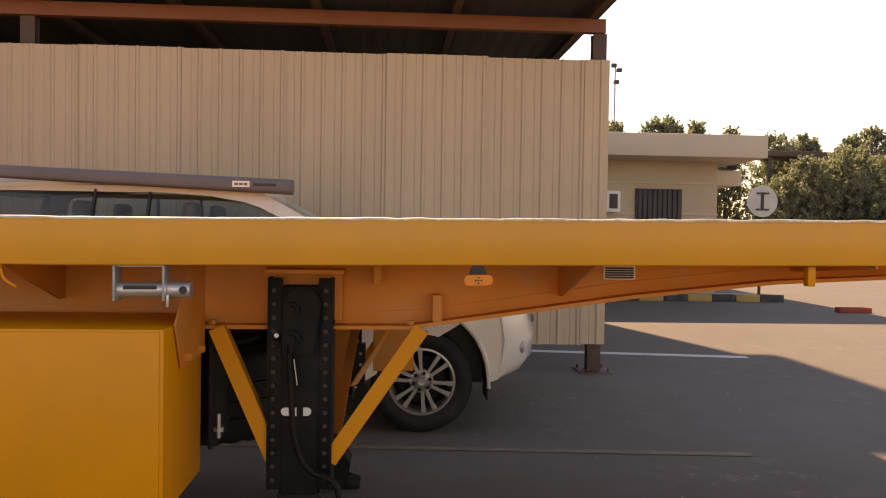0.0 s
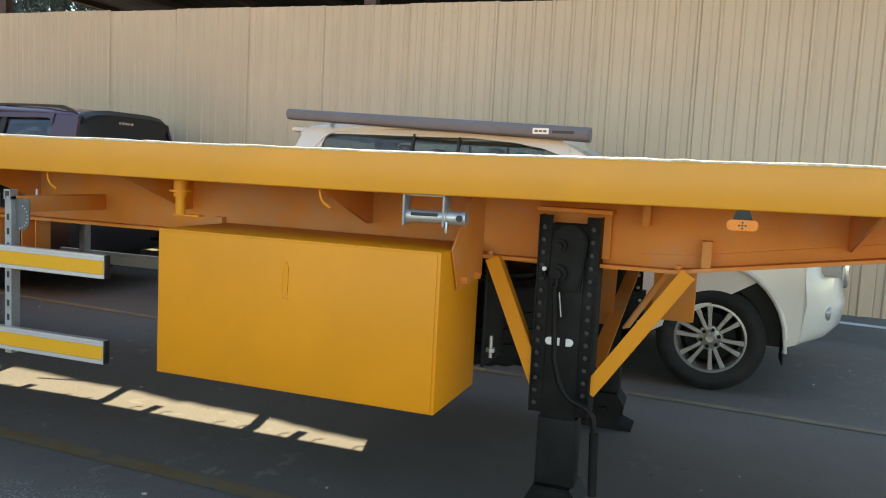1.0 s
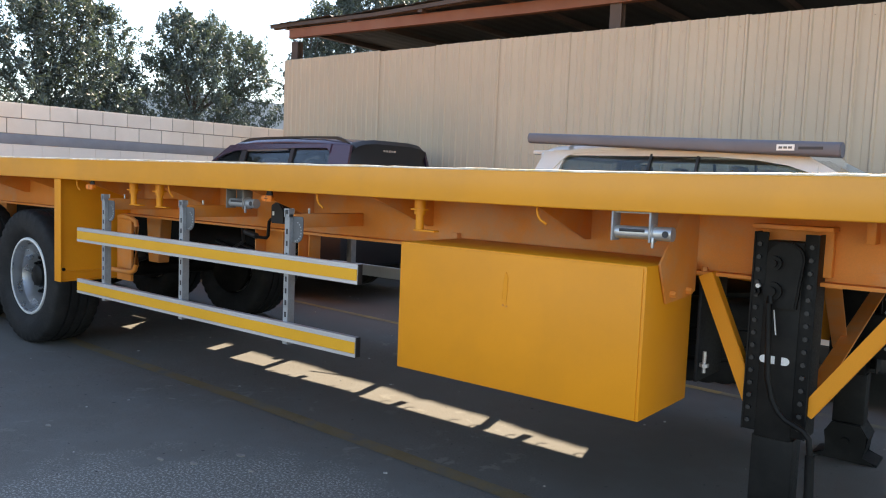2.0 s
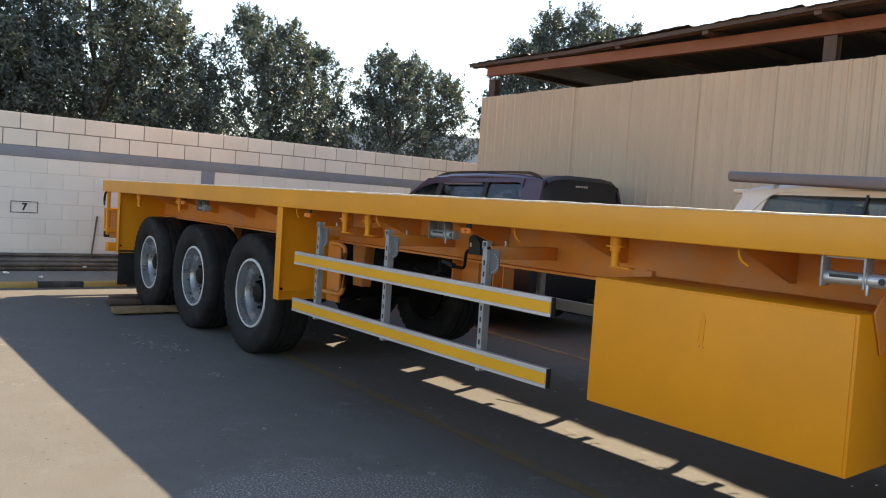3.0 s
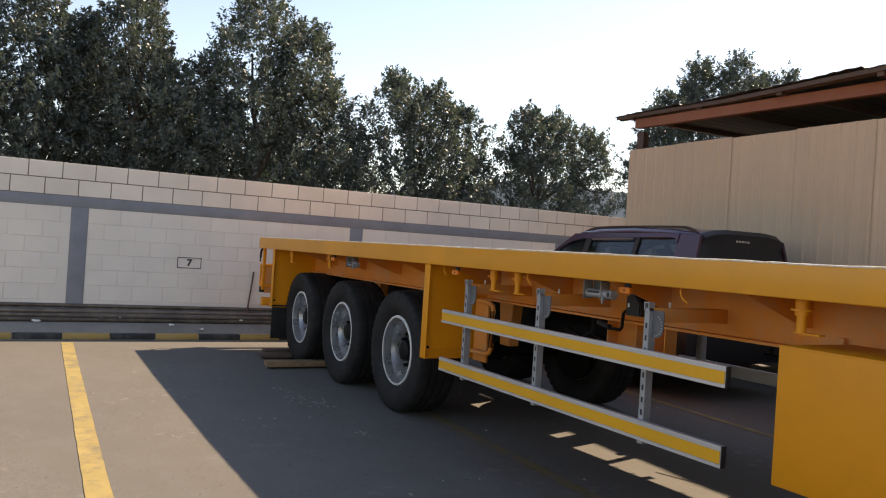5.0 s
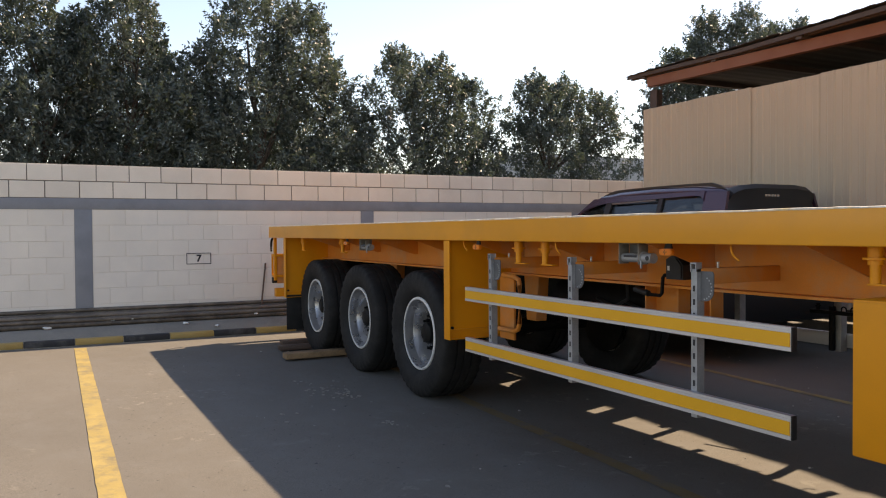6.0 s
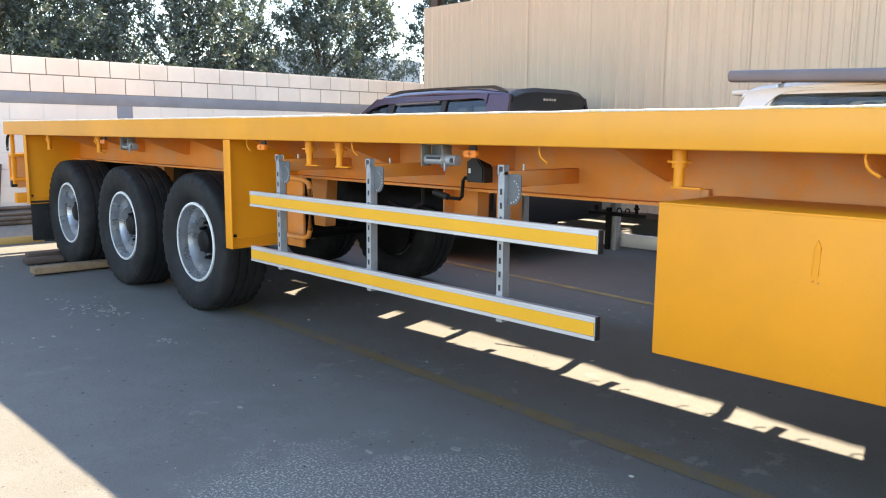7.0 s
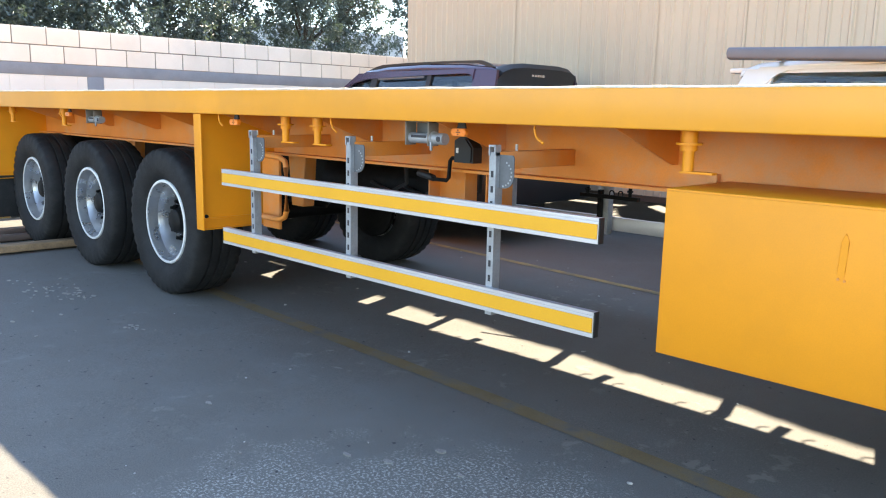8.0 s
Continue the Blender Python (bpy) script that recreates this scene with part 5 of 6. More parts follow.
car_tyre_me = mesh_of("tyre", lathe(B(), car_tyre_profile(0.362, 0.26, 0.235), (0, 0, 0), "y", 56, close=True), RUBBER)
bm = B()
lathe(bm, [(0.225, -0.105), (0.246, -0.102), (0.246, -0.09), (0.232, -0.08), (0.215, 0.02), (0.215, 0.06), (0.205, 0.06), (0.205, 0.0), (0.218, -0.085)], (0, 0, 0), "y", 48, close=True)
car_rim_me = mesh_of("rim", bm, ALLOY)
centre_me = mesh_of("wheel_centre", lathe(B(), [(0.0, -0.087), (0.030, -0.090), (0.036, -0.084), (0.082, -0.079), (0.090, -0.055), (0.0, -0.05)], (0, 0, 0), "y", 32), ALLOY)
bm = B()
prism(bm, [(0.070, -0.013), (0.075, 0.013), (0.150, 0.0125), (0.226, 0.019), (0.226, -0.019), (0.150, -0.0125)], "y", -0.096, -0.062, 0.005)
spoke_me = mesh_of("spoke", bm, ALLOY)
disc_me = mesh_of("brake_disc", lathe(B(), [(0.0, 0.0), (0.17, 0.0), (0.20, 0.03), (0.20, 0.05), (0.0, 0.05)], (0, 0, 0), "y", 32), BLACK_STEEL)
lug_me = mesh_of("lug_nut", lathe(B(), [(0.0, -0.096), (0.013, -0.095), (0.015, -0.07)], (0, 0, 0), "y", 6), BLACK_STEEL)


def suv(name, label, x0, s, yc, hw, paint, roof_front, roof_rear, ws_base, rear_base, roof_z, front_hub, rear_hub, nose, tail, pillars, window_top, glass, glass_rear_black=False):
    """An off-road car; lengthways places count forward from x0, s = 1 heads to +x. The camera sees the side at yc - hw."""
    z0 = LOW
    car = thing(name, (x0, yc, z0), label, "car", "parked cars")

    def X(u):
        return x0 + s * u

    hub_z, arch, tall_arch = 0.366, 0.472, 1.10
    belt = 1.17
    # lower body: side outline with wheel openings, rounded towards the corners in plan
    def arch_pts(c):
        return [(c - arch * math.cos(radians(a)), hub_z + tall_arch * arch * math.sin(radians(a))) for a in range(-4, 185, 14)]
    out = [(nose - 0.02, 0.80), (nose - 0.06, 1.00), (nose - 0.16, 1.07), (ws_base + 0.25, 1.14), (ws_base, belt + 0.01), (rear_base, belt + 0.01), (tail + 0.04, belt - 0.15), (tail, 0.85), (tail, 0.55), (tail + 0.12, 0.40)]
    out += arch_pts(rear_hub) + [(rear_hub + 0.55, 0.34), (front_hub - 0.55, 0.34)] + arch_pts(front_hub)
    out += [(front_hub + 0.48, 0.36), (nose - 0.22, 0.385), (nose - 0.06, 0.43), (nose, 0.50), (nose + 0.02, 0.66)]
    bm = B()
    slices = [(-1.0, 0.05), (-0.985, 0.02), (-0.95, 0.0), (-0.80, 0.0), (-0.55, 0.0), (0.0, 0.0), (0.55, 0.0), (0.80, 0.0), (0.95, 0.0), (0.985, 0.02), (1.0, 0.05)]
    rings = []
    for t, inset in slices:
        ring = []
        for u, z in out:
            pull = 0.0
            if u > nose - 0.42:
                pull = (0.26 * abs(t) ** 5 + 0.05 * abs(t) ** 2) * min(1.0, (u - (nose - 0.42)) / 0.42) ** 1.3
            elif u < tail + 0.4:
                pull = -0.16 * abs(t) ** 6 * min(1.0, ((tail + 0.4) - u) / 0.4)
            arch_zone = min(abs(u - front_hub), abs(u - rear_hub)) < arch + 0.02 and z < hub_z + tall_arch * arch + 0.02
            k = 0.0 if arch_zone else inset
            zz = z - (k * 0.9 if z > 0.9 else 0.0)
            wide = 1.0 if z < 0.95 else 0.975
            if u > front_hub - 0.5 and z > 0.95:
                zz += 0.05 * (1 - t * t)
            ring.append(bm.verts.new((X(u - pull), yc + t * hw * wide, zz + z0)))
        rings.append(ring)
    n = len(out)
    for a, b in zip(rings, rings[1:]):
        for i in range(n):
            bm.faces.new((a[i], a[(i + 1) % n], b[(i + 1) % n], b[i]))
    bm.faces.new(rings[0]), bm.faces.new(rings[-1][::-1])
    bmesh.ops.triangulate(bm, faces=[f for f in bm.faces if len(f.verts) > 4])
    body = part("body", bm, paint, car, smooth=50)
    # arch lips, inner wheel housings, sill
    for c in (front_hub, rear_hub):
        for sd in (-1, 1):
            bm = B()
            tube(bm, [(X(c - (arch + 0.005) * math.cos(radians(a))), yc + sd * (hw - 0.005), hub_z + z0 + tall_arch * (arch + 0.005) * math.sin(radians(a))) for a in range(-5, 186, 10)], 0.018, 8)
            part("arch_lip", bm, paint, body)
        for sd in (-1, 1):
            ring = [(X(c) + r_ * math.cos(radians(a)), hub_z + z0 + tall_arch * r_ * math.sin(radians(a))) for r_, span in ((arch + 0.02, range(-8, 189, 12)), (arch - 0.004, range(188, -9, -12))) for a in span]
            bm = prism(B(), ring, "y", min(yc + sd * (hw - 0.02), yc + sd * (hw - 0.36)), max(yc + sd * (hw - 0.02), yc + sd * (hw - 0.36)))
            prism(bm, [(X(c) + arch * math.cos(radians(a)), hub_z + z0 + tall_arch * arch * math.sin(radians(a))) for a in range(-8, 189, 12)], "y", min(yc + sd * (hw - 0.36), yc + sd * (hw - 0.38)), max(yc + sd * (hw - 0.36), yc + sd * (hw - 0.38)))
            part("wheel_housing", bm, BLACK_PLASTIC, body)
        for sd in (-1, 1):
            w = new("wheel", car_rim_me)
            hang(w, car)
            w.matrix_basis = Matrix.Translation((X(c), yc + sd * (hw - 0.125), hub_z + z0 - 0.004)) @ Matrix.Rotation(0 if sd < 0 else math.pi, 4, "Z")
            for nm, me in (("tyre", car_tyre_me), ("brake_disc", disc_me), ("wheel_centre", centre_me)):
                o = new(nm, me)
                o.parent = w
            for i in range(6):
                a = math.tau * i / 6 + 0.26
                o = new("lug_nut", lug_me)
                o.parent = w
                o.location = (0.060 * math.cos(a), 0, 0.060 * math.sin(a))
            for i in range(12):
                o = new("spoke", spoke_me)
                o.parent = w
                o.rotation_euler = (0, math.tau * (i // 2) / 6 + (0.19 if i % 2 else -0.19) + 0.26, 0)
    part("underbody", box(B(), min(X(tail + 0.3), X(nose - 0.5)), max(X(tail + 0.3), X(nose - 0.5)), yc - 0.5, yc + 0.5, 0.30 + z0, 0.5 + z0), BLACK_PLASTIC, car)

    # greenhouse
    def side_y(z, sd):
        return yc + sd * (hw - 0.03 - 0.19 * (z - belt) / (roof_z - belt))
    rz = roof_z
    bm = B()
    stations = [(roof_front + 0.10, -0.035, 0.90), (roof_front, 0.0, 0.97), (roof_front - 0.4, 0.035, 1.0), ((roof_front + roof_rear) / 2, 0.045, 1.0), (roof_rear + 0.35, 0.03, 1.0), (roof_rear, 0.0, 0.985), (roof_rear - 0.10, -0.03, 0.95)]
    rings = []
    rw = hw - 0.22
    for u, dz, k in stations:
        ring = []
        for t, dd in ((-1.0, -0.032), (-1.0, -0.015), (-0.96, 0.015), (-0.8, 0.042), (-0.4, 0.058), (0, 0.063), (0.4, 0.058), (0.8, 0.042), (0.96, 0.015), (1.0, -0.015), (1.0, -0.032), (0.5, -0.03), (-0.5, -0.03)):
            ring.append(bm.verts.new((X(u), yc + t * rw * k, rz + dz + dd + z0)))
        rings.append(ring)
    for a, b in zip(rings, rings[1:]):
        for i in range(13):
            bm.faces.new((a[i], a[(i + 1) % 13], b[(i + 1) % 13], b[i]))
    bm.faces.new(rings[0]), bm.faces.new(rings[-1][::-1])
    part("roof", bm, paint, car)
    zt = rz - 0.03
    for sd in (-1, 1):
        ya, yb = side_y(zt - 0.01, sd), side_y(rz - 0.01, sd)
        bm = prism(B(), [(ya, zt - 0.012 + z0), (yb, rz - 0.012 + z0), (yb - sd * 0.06, rz - 0.012 + z0), (ya - sd * 0.04, zt - 0.012 + z0)], "x", min(X(roof_rear - 0.05), X(roof_front + 0.05)), max(X(roof_rear - 0.05), X(roof_front + 0.05)), 0.004)
        part("cant_rail", bm, paint, car)

    def pillar(u_low, u_top, w_low, w_top, mat_, name_="pillar"):
        for sd in (-1, 1):
            bm = B()
            yl, yt = side_y(belt, sd), side_y(zt, sd)
            th = 0.035 * sd
            q = [bm.verts.new((X(u), y, z + z0)) for u, y, z in ((u_low - w_low / 2, yl, belt - 0.02), (u_low + w_low / 2, yl, belt - 0.02), (u_top + w_top / 2, yt, zt + 0.02), (u_top - w_top / 2, yt, zt + 0.02))]
            p = [bm.verts.new((v.co.x, v.co.y - th, v.co.z)) for v in q]
            bm.faces.new(q), bm.faces.new(p[::-1])
            for i in range(4):
                bm.faces.new((q[i], p[i], p[(i + 1) % 4], q[(i + 1) % 4]))
            part(name_, bm, mat_, car)
    for ul, ut, wl, wt, m_ in pillars:
        pillar(ul, ut, wl, wt, m_)
    # painted door frames over the side glass, following the window's upper edge
    for sd in (-1, 1):
        bm = B()
        cols = []
        for u, z in window_top:
            top = max(rz + 0.004 - max(0.0, u - roof_front) * (rz - belt) / (ws_base - roof_front), z + 0.004)
            cols.append([bm.verts.new((X(uu), side_y(zz, sd) + sd * d, zz + z0)) for uu, zz, d in ((u, z, 0.018), (u, top, 0.018), (u, top, -0.02), (u, z, -0.02))])
        for a, b in zip(cols, cols[1:]):
            for i in range(4):
                bm.faces.new((a[i], a[(i + 1) % 4], b[(i + 1) % 4], b[i]))
        bm.faces.new(cols[0]), bm.faces.new(cols[-1][::-1])
        part("door_frame", bm, paint, car)
    # side glass, windscreen and rear glass
    for sd in (-1, 1):
        bm = B()
        a, b = ws_base - 0.1, rear_base + 0.05
        ys, yt = side_y(belt, sd) - sd * 0.018, side_y(zt, sd) - sd * 0.018
        q = [bm.verts.new(v) for v in ((X(b), ys, belt + z0), (X(a), ys, belt + z0), (X(roof_front - 0.02), yt, zt + z0), (X(roof_rear + 0.02), yt, zt + z0))]
        p = [bm.verts.new((v.co.x, v.co.y - sd * 0.005, v.co.z)) for v in q]
        bm.faces.new(q), bm.faces.new(p[::-1])
        for i in range(4):
            bm.faces.new((q[i], p[i], p[(i + 1) % 4], q[(i + 1) % 4]))
        part("side_window", bm, glass, car, smooth=0)
    for nm, ub, ut, mt in (("windscreen", ws_base, roof_front + 0.06, GLASS_DARK), ("rear_window", rear_base, roof_rear - 0.04, DARK_PRINT if glass_rear_black else GLASS_DARK)):
        bm = B()
        sgn = 1 if nm == "windscreen" else -1
        rows = []
        for t in (-1, -0.9, -0.6, 0, 0.6, 0.9, 1):
            bow = -0.12 * t * t * sgn
            rows.append([bm.verts.new((X(ub + bow), yc + t * (hw - 0.05), belt + z0)), bm.verts.new((X(ut + bow * 0.6), yc + t * (rw - 0.02), zt + 0.02 + z0)),
                         bm.verts.new((X(ut + bow * 0.6 - 0.006 * sgn), yc + t * (rw - 0.02), zt + 0.02 + z0)), bm.verts.new((X(ub + bow - 0.006 * sgn), yc + t * (hw - 0.05), belt + z0))])
        for a, b in zip(rows, rows[1:]):
            for i in range(4):
                bm.faces.new((a[i], a[(i + 1) % 4], b[(i + 1) % 4], b[i]))
        bm.faces.new(rows[0]), bm.faces.new(rows[-1][::-1])
        part(nm, bm, mt, car)
    # seats behind the glass
    for u in (roof_front - 0.45, roof_front - 1.25):
        for sd in (-0.42, 0.42):
            bm = B()
            box(bm, X(u) - 0.07, X(u) + 0.07, yc + sd - 0.24, yc + sd + 0.24, 0.9 + z0, 1.40 + z0, 0.05)
            box(bm, X(u) - 0.05, X(u) + 0.05, yc + sd - 0.13, yc + sd + 0.13, 1.43 + z0, 1.62 + z0, 0.04)
            part("seat", bm, SEAT_GREY, car)
    part("cabin_floor", box(B(), min(X(rear_base), X(ws_base)), max(X(rear_base), X(ws_base)), yc - hw + 0.1, yc + hw - 0.1, 1.0 + z0, 1.10 + z0), INTERIOR, car)
    return car, body, X


white, wbody, WX = suv("white_suv", "white four-wheel-drive car parked behind the trailer", 0, 1, 4.03, 0.95, CAR_WHITE,
                       -0.38, -2.38, 0.70, -2.66, 1.72, 0.905, -1.885, 1.78, -2.86,
                       [(0.66, -0.40, 0.18, 0.20, CAR_WHITE), (-1.06, -1.045, 0.022, 0.018, BLACK_PLASTIC), (-1.46, -1.425, 0.022, 0.018, BLACK_PLASTIC), (-2.50, -2.30, 0.28, 0.22, CAR_WHITE)],
                       [(-2.32, 1.52), (-2.271, 1.578), (-2.221, 1.636), (-2.175, 1.672), (-2.112, 1.694), (-2.0, 1.702), (-1.756, 1.703), (-1.327, 1.694), (-0.944, 1.679), (-0.604, 1.656), (-0.379, 1.62), (-0.249, 1.578), (-0.18, 1.54)], GLASS_CLEAR)
# Black step and flaps, added to darken the sill beside the wheel.
part("side_step", box(B(), -1.36, 0.43, 4.03 - 0.985, 4.03 - 0.86, 0.27, 0.40, 0.02), BLACK_PLASTIC, white, "black step added to darken the sill")
part("mud_flap", box(B(), 0.40, 0.415, 4.03 - 0.95, 4.03 - 0.66, 0.20, 0.66, 0.004), RUBBER, white)
part("mud_flap", box(B(), 1.365, 1.378, 4.03 - 0.935, 4.03 - 0.70, 0.235, 0.52, 0.004), RUBBER, white)
# fog lamp, bumper seam, headlamp, grille
for sd in (-1, 1):
    bm = B()
    lathe(bm, [(0.0, 0.035), (0.05, 0.03), (0.062, 0.015), (0.066, -0.03)], (1.625, 4.03 + sd * 0.76, 0.60), "x", 24)
    part("fog_lamp", bm, HEADLAMP, wbody)
    bm = B()
    prism(bm, [(1.42, 0.86), (1.70, 0.84), (1.68, 0.98), (1.37, 1.02)], "y", min(4.03 + sd * 0.84, 4.03 + sd * 0.60), max(4.03 + sd * 0.84, 4.03 + sd * 0.60), 0.02)
    part("headlamp", bm, HEADLAMP, wbody)
part("grille", box(B(), 1.74, 1.79, 3.55, 4.51, 0.74, 0.98, 0.02), CHROME_TRIM, wbody)
part("spoiler", box(B(), -2.58, -2.30, 3.36, 4.70, 1.685, 1.725, 0.015), CAR_WHITE, white)
# rolled awning on the near roof side
awn = thing("rolled_awning", (-1.27, 3.25, 1.69), "grey rolled awning bag strapped along the car roof", "awning")
bm = B()
prism(bm, [(3.235 + 0.072 * math.copysign(abs(math.cos(radians(a))) ** 0.42, math.cos(radians(a))), 1.762 + 0.054 * math.copysign(abs(math.sin(radians(a))) ** 0.5, math.sin(radians(a)))) for a in range(0, 360, 15)], "x", -2.52, -0.03, 0.008)
bag = part("bag", bm, AWNING, awn)
for v in bag.data.vertices:
    k = (v.co.x + 2.52) / 2.49
    v.co.z = 1.772 + (v.co.z - 1.762) * (0.80 + 0.20 * k) - 0.036 * (v.co.x + 1.2) + 0.003 * math.sin(v.co.x * 5)
for x in (-0.45, -1.4, -2.2):
    part("bracket", box(B(), x - 0.02, x + 0.02, 3.25, 3.45, 1.735 - 0.036 * (x + 1.2), 1.75 - 0.036 * (x + 1.2), 0.003), BLACK_STEEL, awn)
lab = part("label", box(B(), -0.445, -0.325, 3.159, 3.163, 1.722, 1.765, 0.0), WHITE_LABEL, awn, "white sewn label with unreadable lettering")
for i in range(3):
    part("print_bar", box(B(), -0.43 + i * 0.032, -0.405 + i * 0.032, 3.156, 3.1595, 1.735, 1.751), ZINC_GREY, lab)
part("print_bar", box(B(), -0.30, -0.14, 3.162, 3.165, 1.730, 1.750), DARK_PRINT, awn)

purple, pbody, PX = suv("purple_suv", "dark purple four-wheel-drive car with roof rails, nose to the wall", -5.02, -1, 4.13, 0.86, CAR_PURPLE,
                        2.02, 0.10, 3.05, -0.06, 1.78, 3.75, 1.12, 4.55, -0.10,
                        [(2.97, 2.06, 0.09, 0.07, CAR_PURPLE), (1.84, 1.78, 0.11, 0.10, BLACK_PLASTIC), (0.92, 0.90, 0.07, 0.06, BLACK_PLASTIC), (0.08, 0.12, 0.34, 0.30, CAR_PURPLE)],
                        [(2.30, 1.59), (2.15, 1.655), (1.95, 1.70), (1.70, 1.712), (0.90, 1.733), (0.40, 1.742), (0.32, 1.735), (0.28, 1.715), (0.262, 1.68)], GLASS_DARK, True)
for sd in (-1, 1):
    bm = B()
    y = 4.13 + sd * 0.57
    top = [(1.99, 1.806), (1.86, 1.842), (1.74, 1.862), (1.40, 1.872), (1.0, 1.876), (0.6, 1.876), (0.24, 1.872), (0.13, 1.838), (0.06, 1.80)]
    low = [(0.14, 1.80), (0.20, 1.828), (0.28, 1.846), (0.6, 1.852), (1.0, 1.853), (1.40, 1.850), (1.72, 1.838), (1.82, 1.815), (1.86, 1.795)]
    prism(bm, [(PX(u), z) for u, z in top + low], "y", y - 0.018, y + 0.018, 0.004)
    box(bm, PX(1.06), PX(0.96), y - 0.02, y + 0.02, 1.79, 1.856, 0.004)
    part("roof_rail", bm, BLACK_PLASTIC, purple)
part("rain_visor", prism(B(), [(PX(1.70), 1.690), (PX(0.96), 1.708), (PX(0.96), 1.724), (PX(1.70), 1.708)], "y", 3.438, 3.452, 0.002), ZINC_GREY, purple, "pale rain visor over the front window")
part("bumper", box(B(), -5.42, -4.86, 4.13 - 0.89, 4.13 + 0.89, 0.42, 0.88, 0.06), BLACK_PLASTIC, pbody, "black plastic rear bumper")
# dark tailgate top with a spoiler
bm = B()
rows = []
for t in (-1, -0.93, -0.8, -0.5, 0, 0.5, 0.8, 0.93, 1):
    e = abs(t) ** 6
    rows.append([bm.verts.new((x, 4.14 + t * h, z)) for x, h, z in ((-5.07, 0.60, 1.848 - 0.07 * e), (-4.97 - 0.04 * e, 0.60, 1.850 - 0.07 * e), (-4.93 - 0.03 * e, 0.60, 1.805 - 0.06 * e), (-4.955 - 0.06 * e, 0.635, 1.66),
                                                                (-4.93 - 0.06 * e, 0.71, 1.45), (-4.90 - 0.06 * e, 0.78, 1.15), (-5.07, 0.78, 1.15))])
for a, b in zip(rows, rows[1:]):
    for i in range(7):
        bm.faces.new((a[i], a[(i + 1) % 7], b[(i + 1) % 7], b[i]))
bm.faces.new(rows[0]), bm.faces.new(rows[-1][::-1])
tg = part("tailgate", bm, BLACK_PLASTIC, purple, "black tailgate with a glossy spoiler")
for i, (a, w) in enumerate(((3.96, 0.045), (4.005, 0.045), (4.05, 0.045), (4.095, 0.035), (4.13, 0.05))):
    part("letter_bar", box(B(), -4.948, -4.938, a, a + w - 0.012, 1.722, 1.744), CHROME_TRIM, tg)

# ---- blocks of the wall, nearest stretch as single pieces ----
BL_W, BL_H = 0.40, 0.2195


def block_mesh(w, h, m, gap=0.006):
    return mesh_of("block", box(B(), -0.01, 0.008, -w / 2 + gap, w / 2 - gap, -h / 2 + gap, h / 2 - gap, 0.004), m, 0)


top_me = block_mesh(BL_W, BL_H, BLOCK)
low_me = block_mesh(BL_W, 0.2075, BLOCK_WHITE, 0.0045)
rest_top, rest_low = B(), B()
count = 0


def lay(me, rest, y, z, w, h, near):
    global count
    if near:
        o = new("block", me)
        o.parent = wall
        o.location = (WALL_X, y, z)
        o.rotation_euler = (0, 0, random.uniform(-0.004, 0.004))
        count += 1
    else:
        box(rest, WALL_X - 0.01, WALL_X + 0.008, y - w / 2 + 0.005, y + w / 2 - 0.005, z - h / 2 + 0.005, z + h / 2 - 0.005)


for c in range(2):
    n = 0
    y = -9.0 + (BL_W / 2 if c else 0)
    while y < 9.6:
        lay(top_me, rest_top, y, WALL_TOP - BL_H * (c + 0.5), BL_W, BL_H, -4.5 < y < 9.5)
        y += BL_W
H_LOW = 0.206
for c in range(8):
    z = 1.702 - H_LOW * (c + 0.5)
    for a, b in zip([-14.2] + PIL, PIL + [9.9]):
        lo, hi = a + 0.105, b - 0.105
        if hi < -9.5:
            continue
        start = lo - (BL_W / 2 if c % 2 else 0)
        y = start + BL_W / 2
        while y - BL_W / 2 < hi - 0.02:
            p, q = max(y - BL_W / 2, lo), min(y + BL_W / 2, hi)
            if q - p > 0.05:
                full = q - p > BL_W - 0.01
                if full:
                    lay(low_me, rest_low, y, z, BL_W, H_LOW, -4.6 < y < 5.5 and (y < 1.7 or c < 3))
                else:
                    lay(None, rest_low, (p + q) / 2, z, q - p, H_LOW, False)
            y += BL_W
for nm, r, m in (("block_rest", rest_top, BLOCK), ("block_rest", rest_low, BLOCK_WHITE)):
    o = new(nm, mesh_of(nm, r, m, 0))
    o.parent = wall
    tagged(o, kind="stuff")
# bay number painted in a thin frame
num = thing("bay_number", (WALL_X + 0.012, -0.72, 1.03), "black painted bay number seven in a thin frame", "wall marking")
bm = B()
w, h, t = 0.165, 0.078, 0.010
yy, zz, xx = -0.72, 1.035, WALL_X + 0.0085
for a in ((yy - w, yy + w, zz + h - t, zz + h), (yy - w, yy + w, zz - h, zz - h + t), (yy - w, yy - w + t, zz - h + t, zz + h - t), (yy + w - t, yy + w, zz - h + t, zz + h - t)):
    box(bm, xx, xx + 0.002, *a)
part("frame", bm, DARK_PRINT, num, smooth=0)
cu = bpy.data.curves.new("digit", "FONT")
cu.offset = 0.005
cu.body, cu.size, cu.extrude, cu.align_x, cu.align_y = "7", 0.13, 0.001, "CENTER", "CENTER"
dg = new("digit", cu)
dg.matrix_basis = pose(xx + 0.002, yy + 0.0, zz, 90, 0, 90)
hang(dg, num)
cu.materials.append(DARK_PRINT)
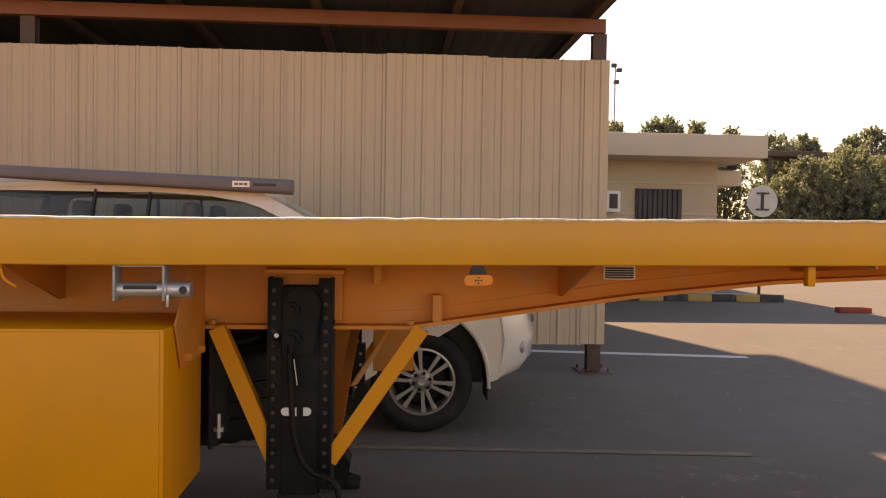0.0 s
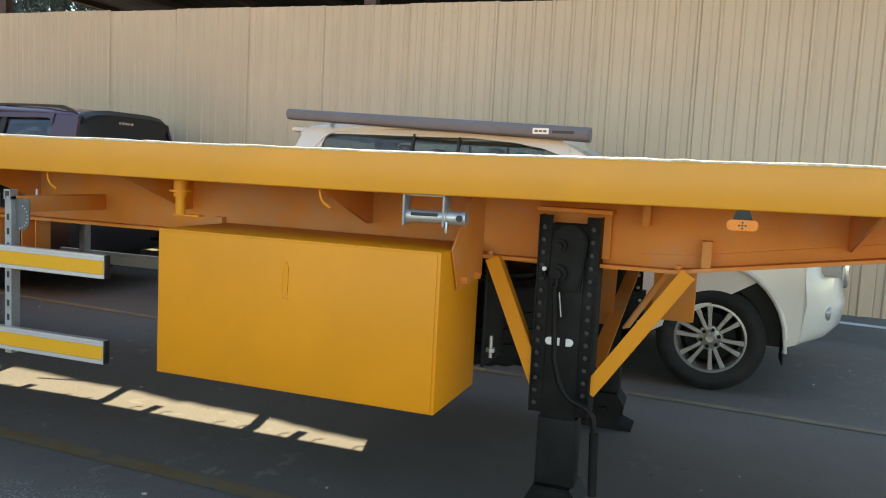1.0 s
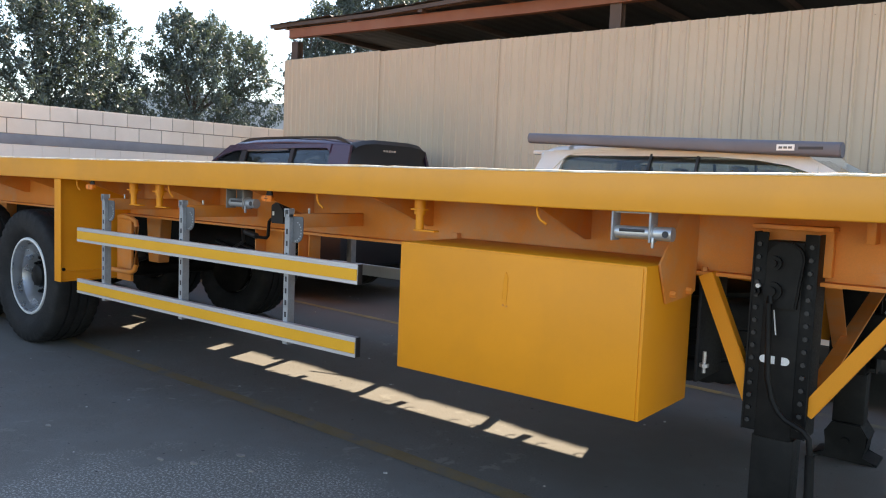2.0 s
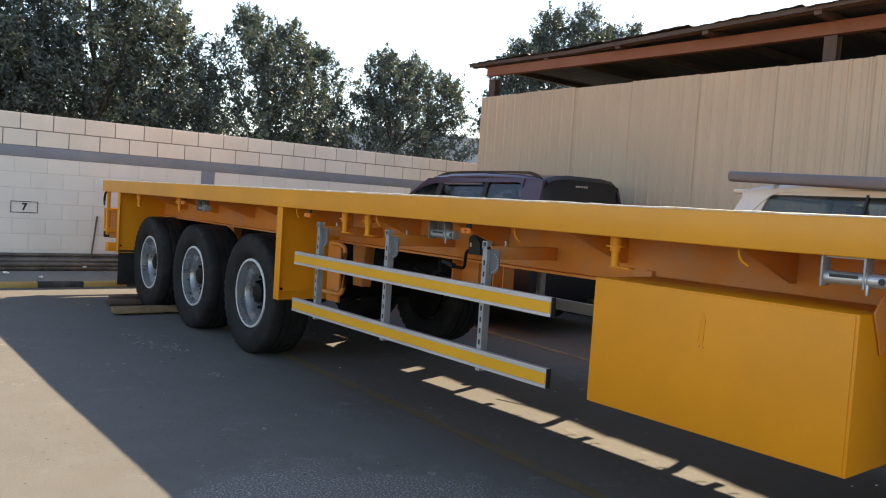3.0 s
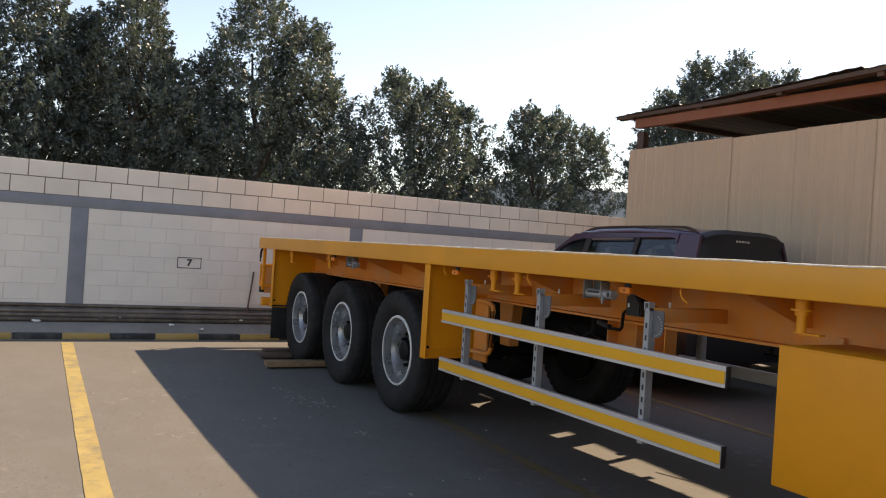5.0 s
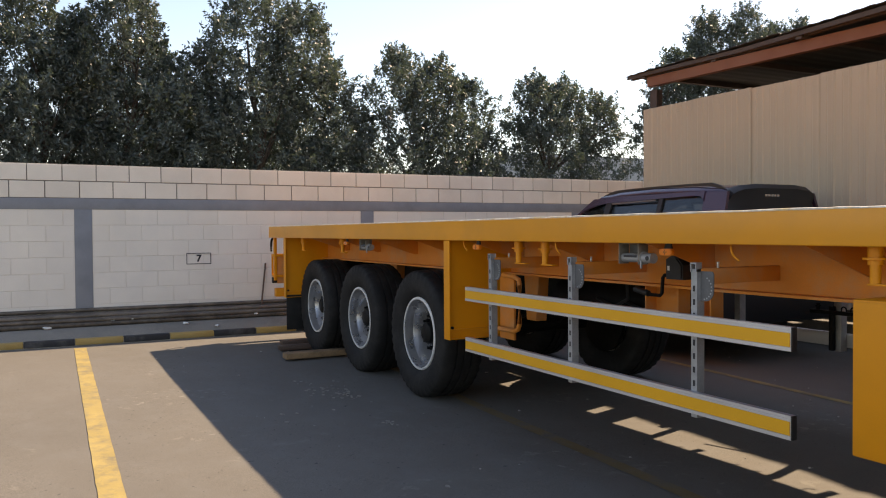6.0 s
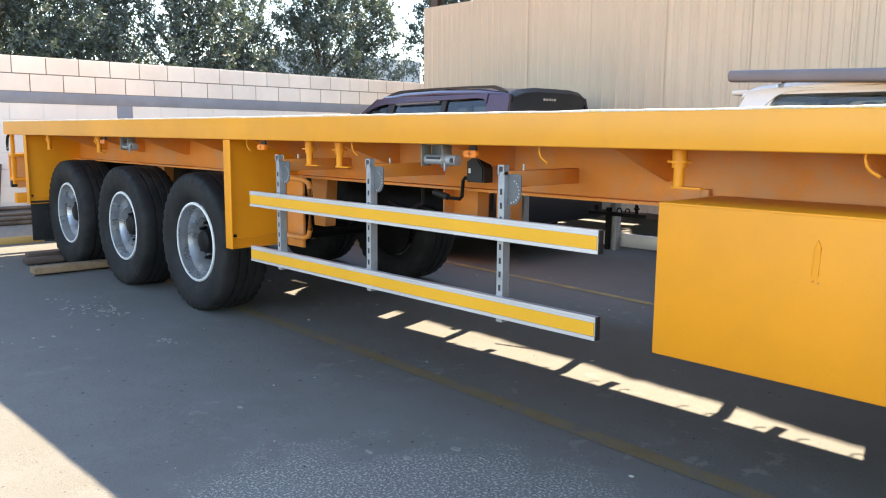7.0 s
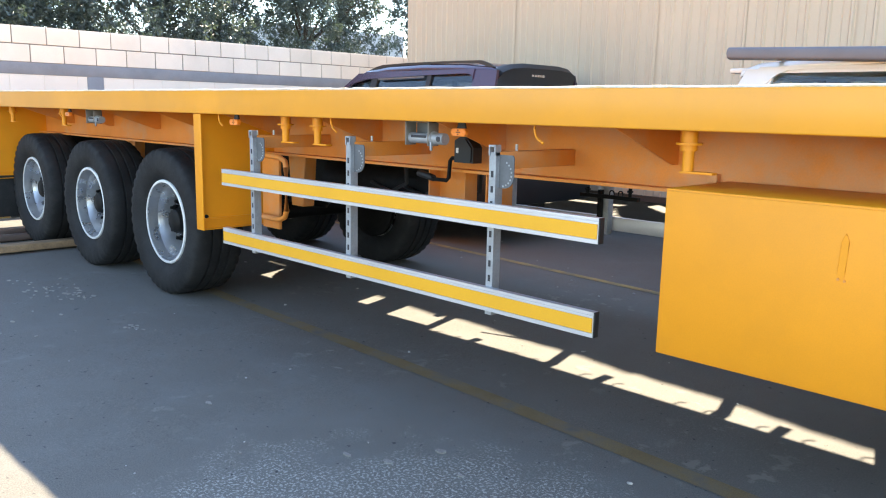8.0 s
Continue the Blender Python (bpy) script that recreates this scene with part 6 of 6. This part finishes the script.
# scraps of paper and plastic on the strip by the pipes
bm = B()
for y, x, z in ((-0.55, -10.10, 0.125), (-0.95, -10.20, 0.17), (-1.62, -10.28, 0.26), (-1.86, -10.28, 0.26), (0.02, -10.26, 0.24), (-2.6, -10.24, 0.20)):
    r = random.uniform(0.018, 0.035)
    bmesh.ops.create_icosphere(bm, subdivisions=2, radius=1.0, matrix=Matrix.Translation((x, y, z + 0.012)) @ Matrix.Rotation(random.uniform(0, 3), 4, "Z") @ Matrix.Diagonal((r, r * 1.8, r * 0.5, 1)))
for v in bm.verts:
    v.co += Vector((random.uniform(-1, 1), random.uniform(-1, 1), random.uniform(-1, 1))) * 0.006
solo("litter", bm, WHITE_LABEL, "crumpled white scraps lying by the pipes", "litter", kind="stuff", smooth=0)
# thin stick leaning on the wall
solo("stick", rod(B(), (WALL_X + 0.10, 0.10, 0.20), (WALL_X + 0.02, 0.20, 0.95), 0.012, 8), BROWN_STEEL, "thin brown stick leaning on the wall", "stick")

# ---- litter on the asphalt ----
rng = np.random.default_rng(8)
bm = B()
for cx, cy, spread, count in ((-6.02, -0.40, 0.20, 34), (-5.60, -0.31, 0.10, 16), (-4.54, -0.38, 0.07, 9), (-5.2, -0.9, 0.25, 8), (-2.1, -0.6, 0.4, 8)):
    for i in range(count):
        x, y = cx + rng.normal(0, spread), cy + rng.normal(0, spread * 0.55)
        r, a0, z = rng.uniform(0.004, 0.020), rng.uniform(0, 6), ground_z(y, x) + 0.0015
        ring = [(x + r * rng.uniform(0.5, 1.2) * math.cos(a0 + k * math.tau / 7) * 1.6, y + r * rng.uniform(0.5, 1.2) * math.sin(a0 + k * math.tau / 7)) for k in range(7)]
        prism(bm, ring, "z", z - 0.003, z + rng.uniform(0.001, 0.003))
solo("dried_mud", bm, MUD, "thin pale flakes of dried mud on asphalt", "mud", kind="stuff", smooth=0)
rng = np.random.default_rng(5)
bm = B()
for i in range(170):
    x, y = rng.uniform(-8.5, 4.5), rng.uniform(-1.6, 4.5)
    r = rng.uniform(0.003, 0.010)
    m = Matrix.Translation((x, y, ground_z(y, x) + r * 0.35)) @ Matrix.Rotation(rng.uniform(0, 6), 4, "Z") @ Matrix.Diagonal((r * rng.uniform(0.8, 1.8), r, r * 0.6, 1))
    bmesh.ops.create_icosphere(bm, subdivisions=1, radius=1.0, matrix=m)
solo("grit", bm, CONCRETE, "scattered pale grit and pebbles on asphalt", "grit", kind="stuff", smooth=0)
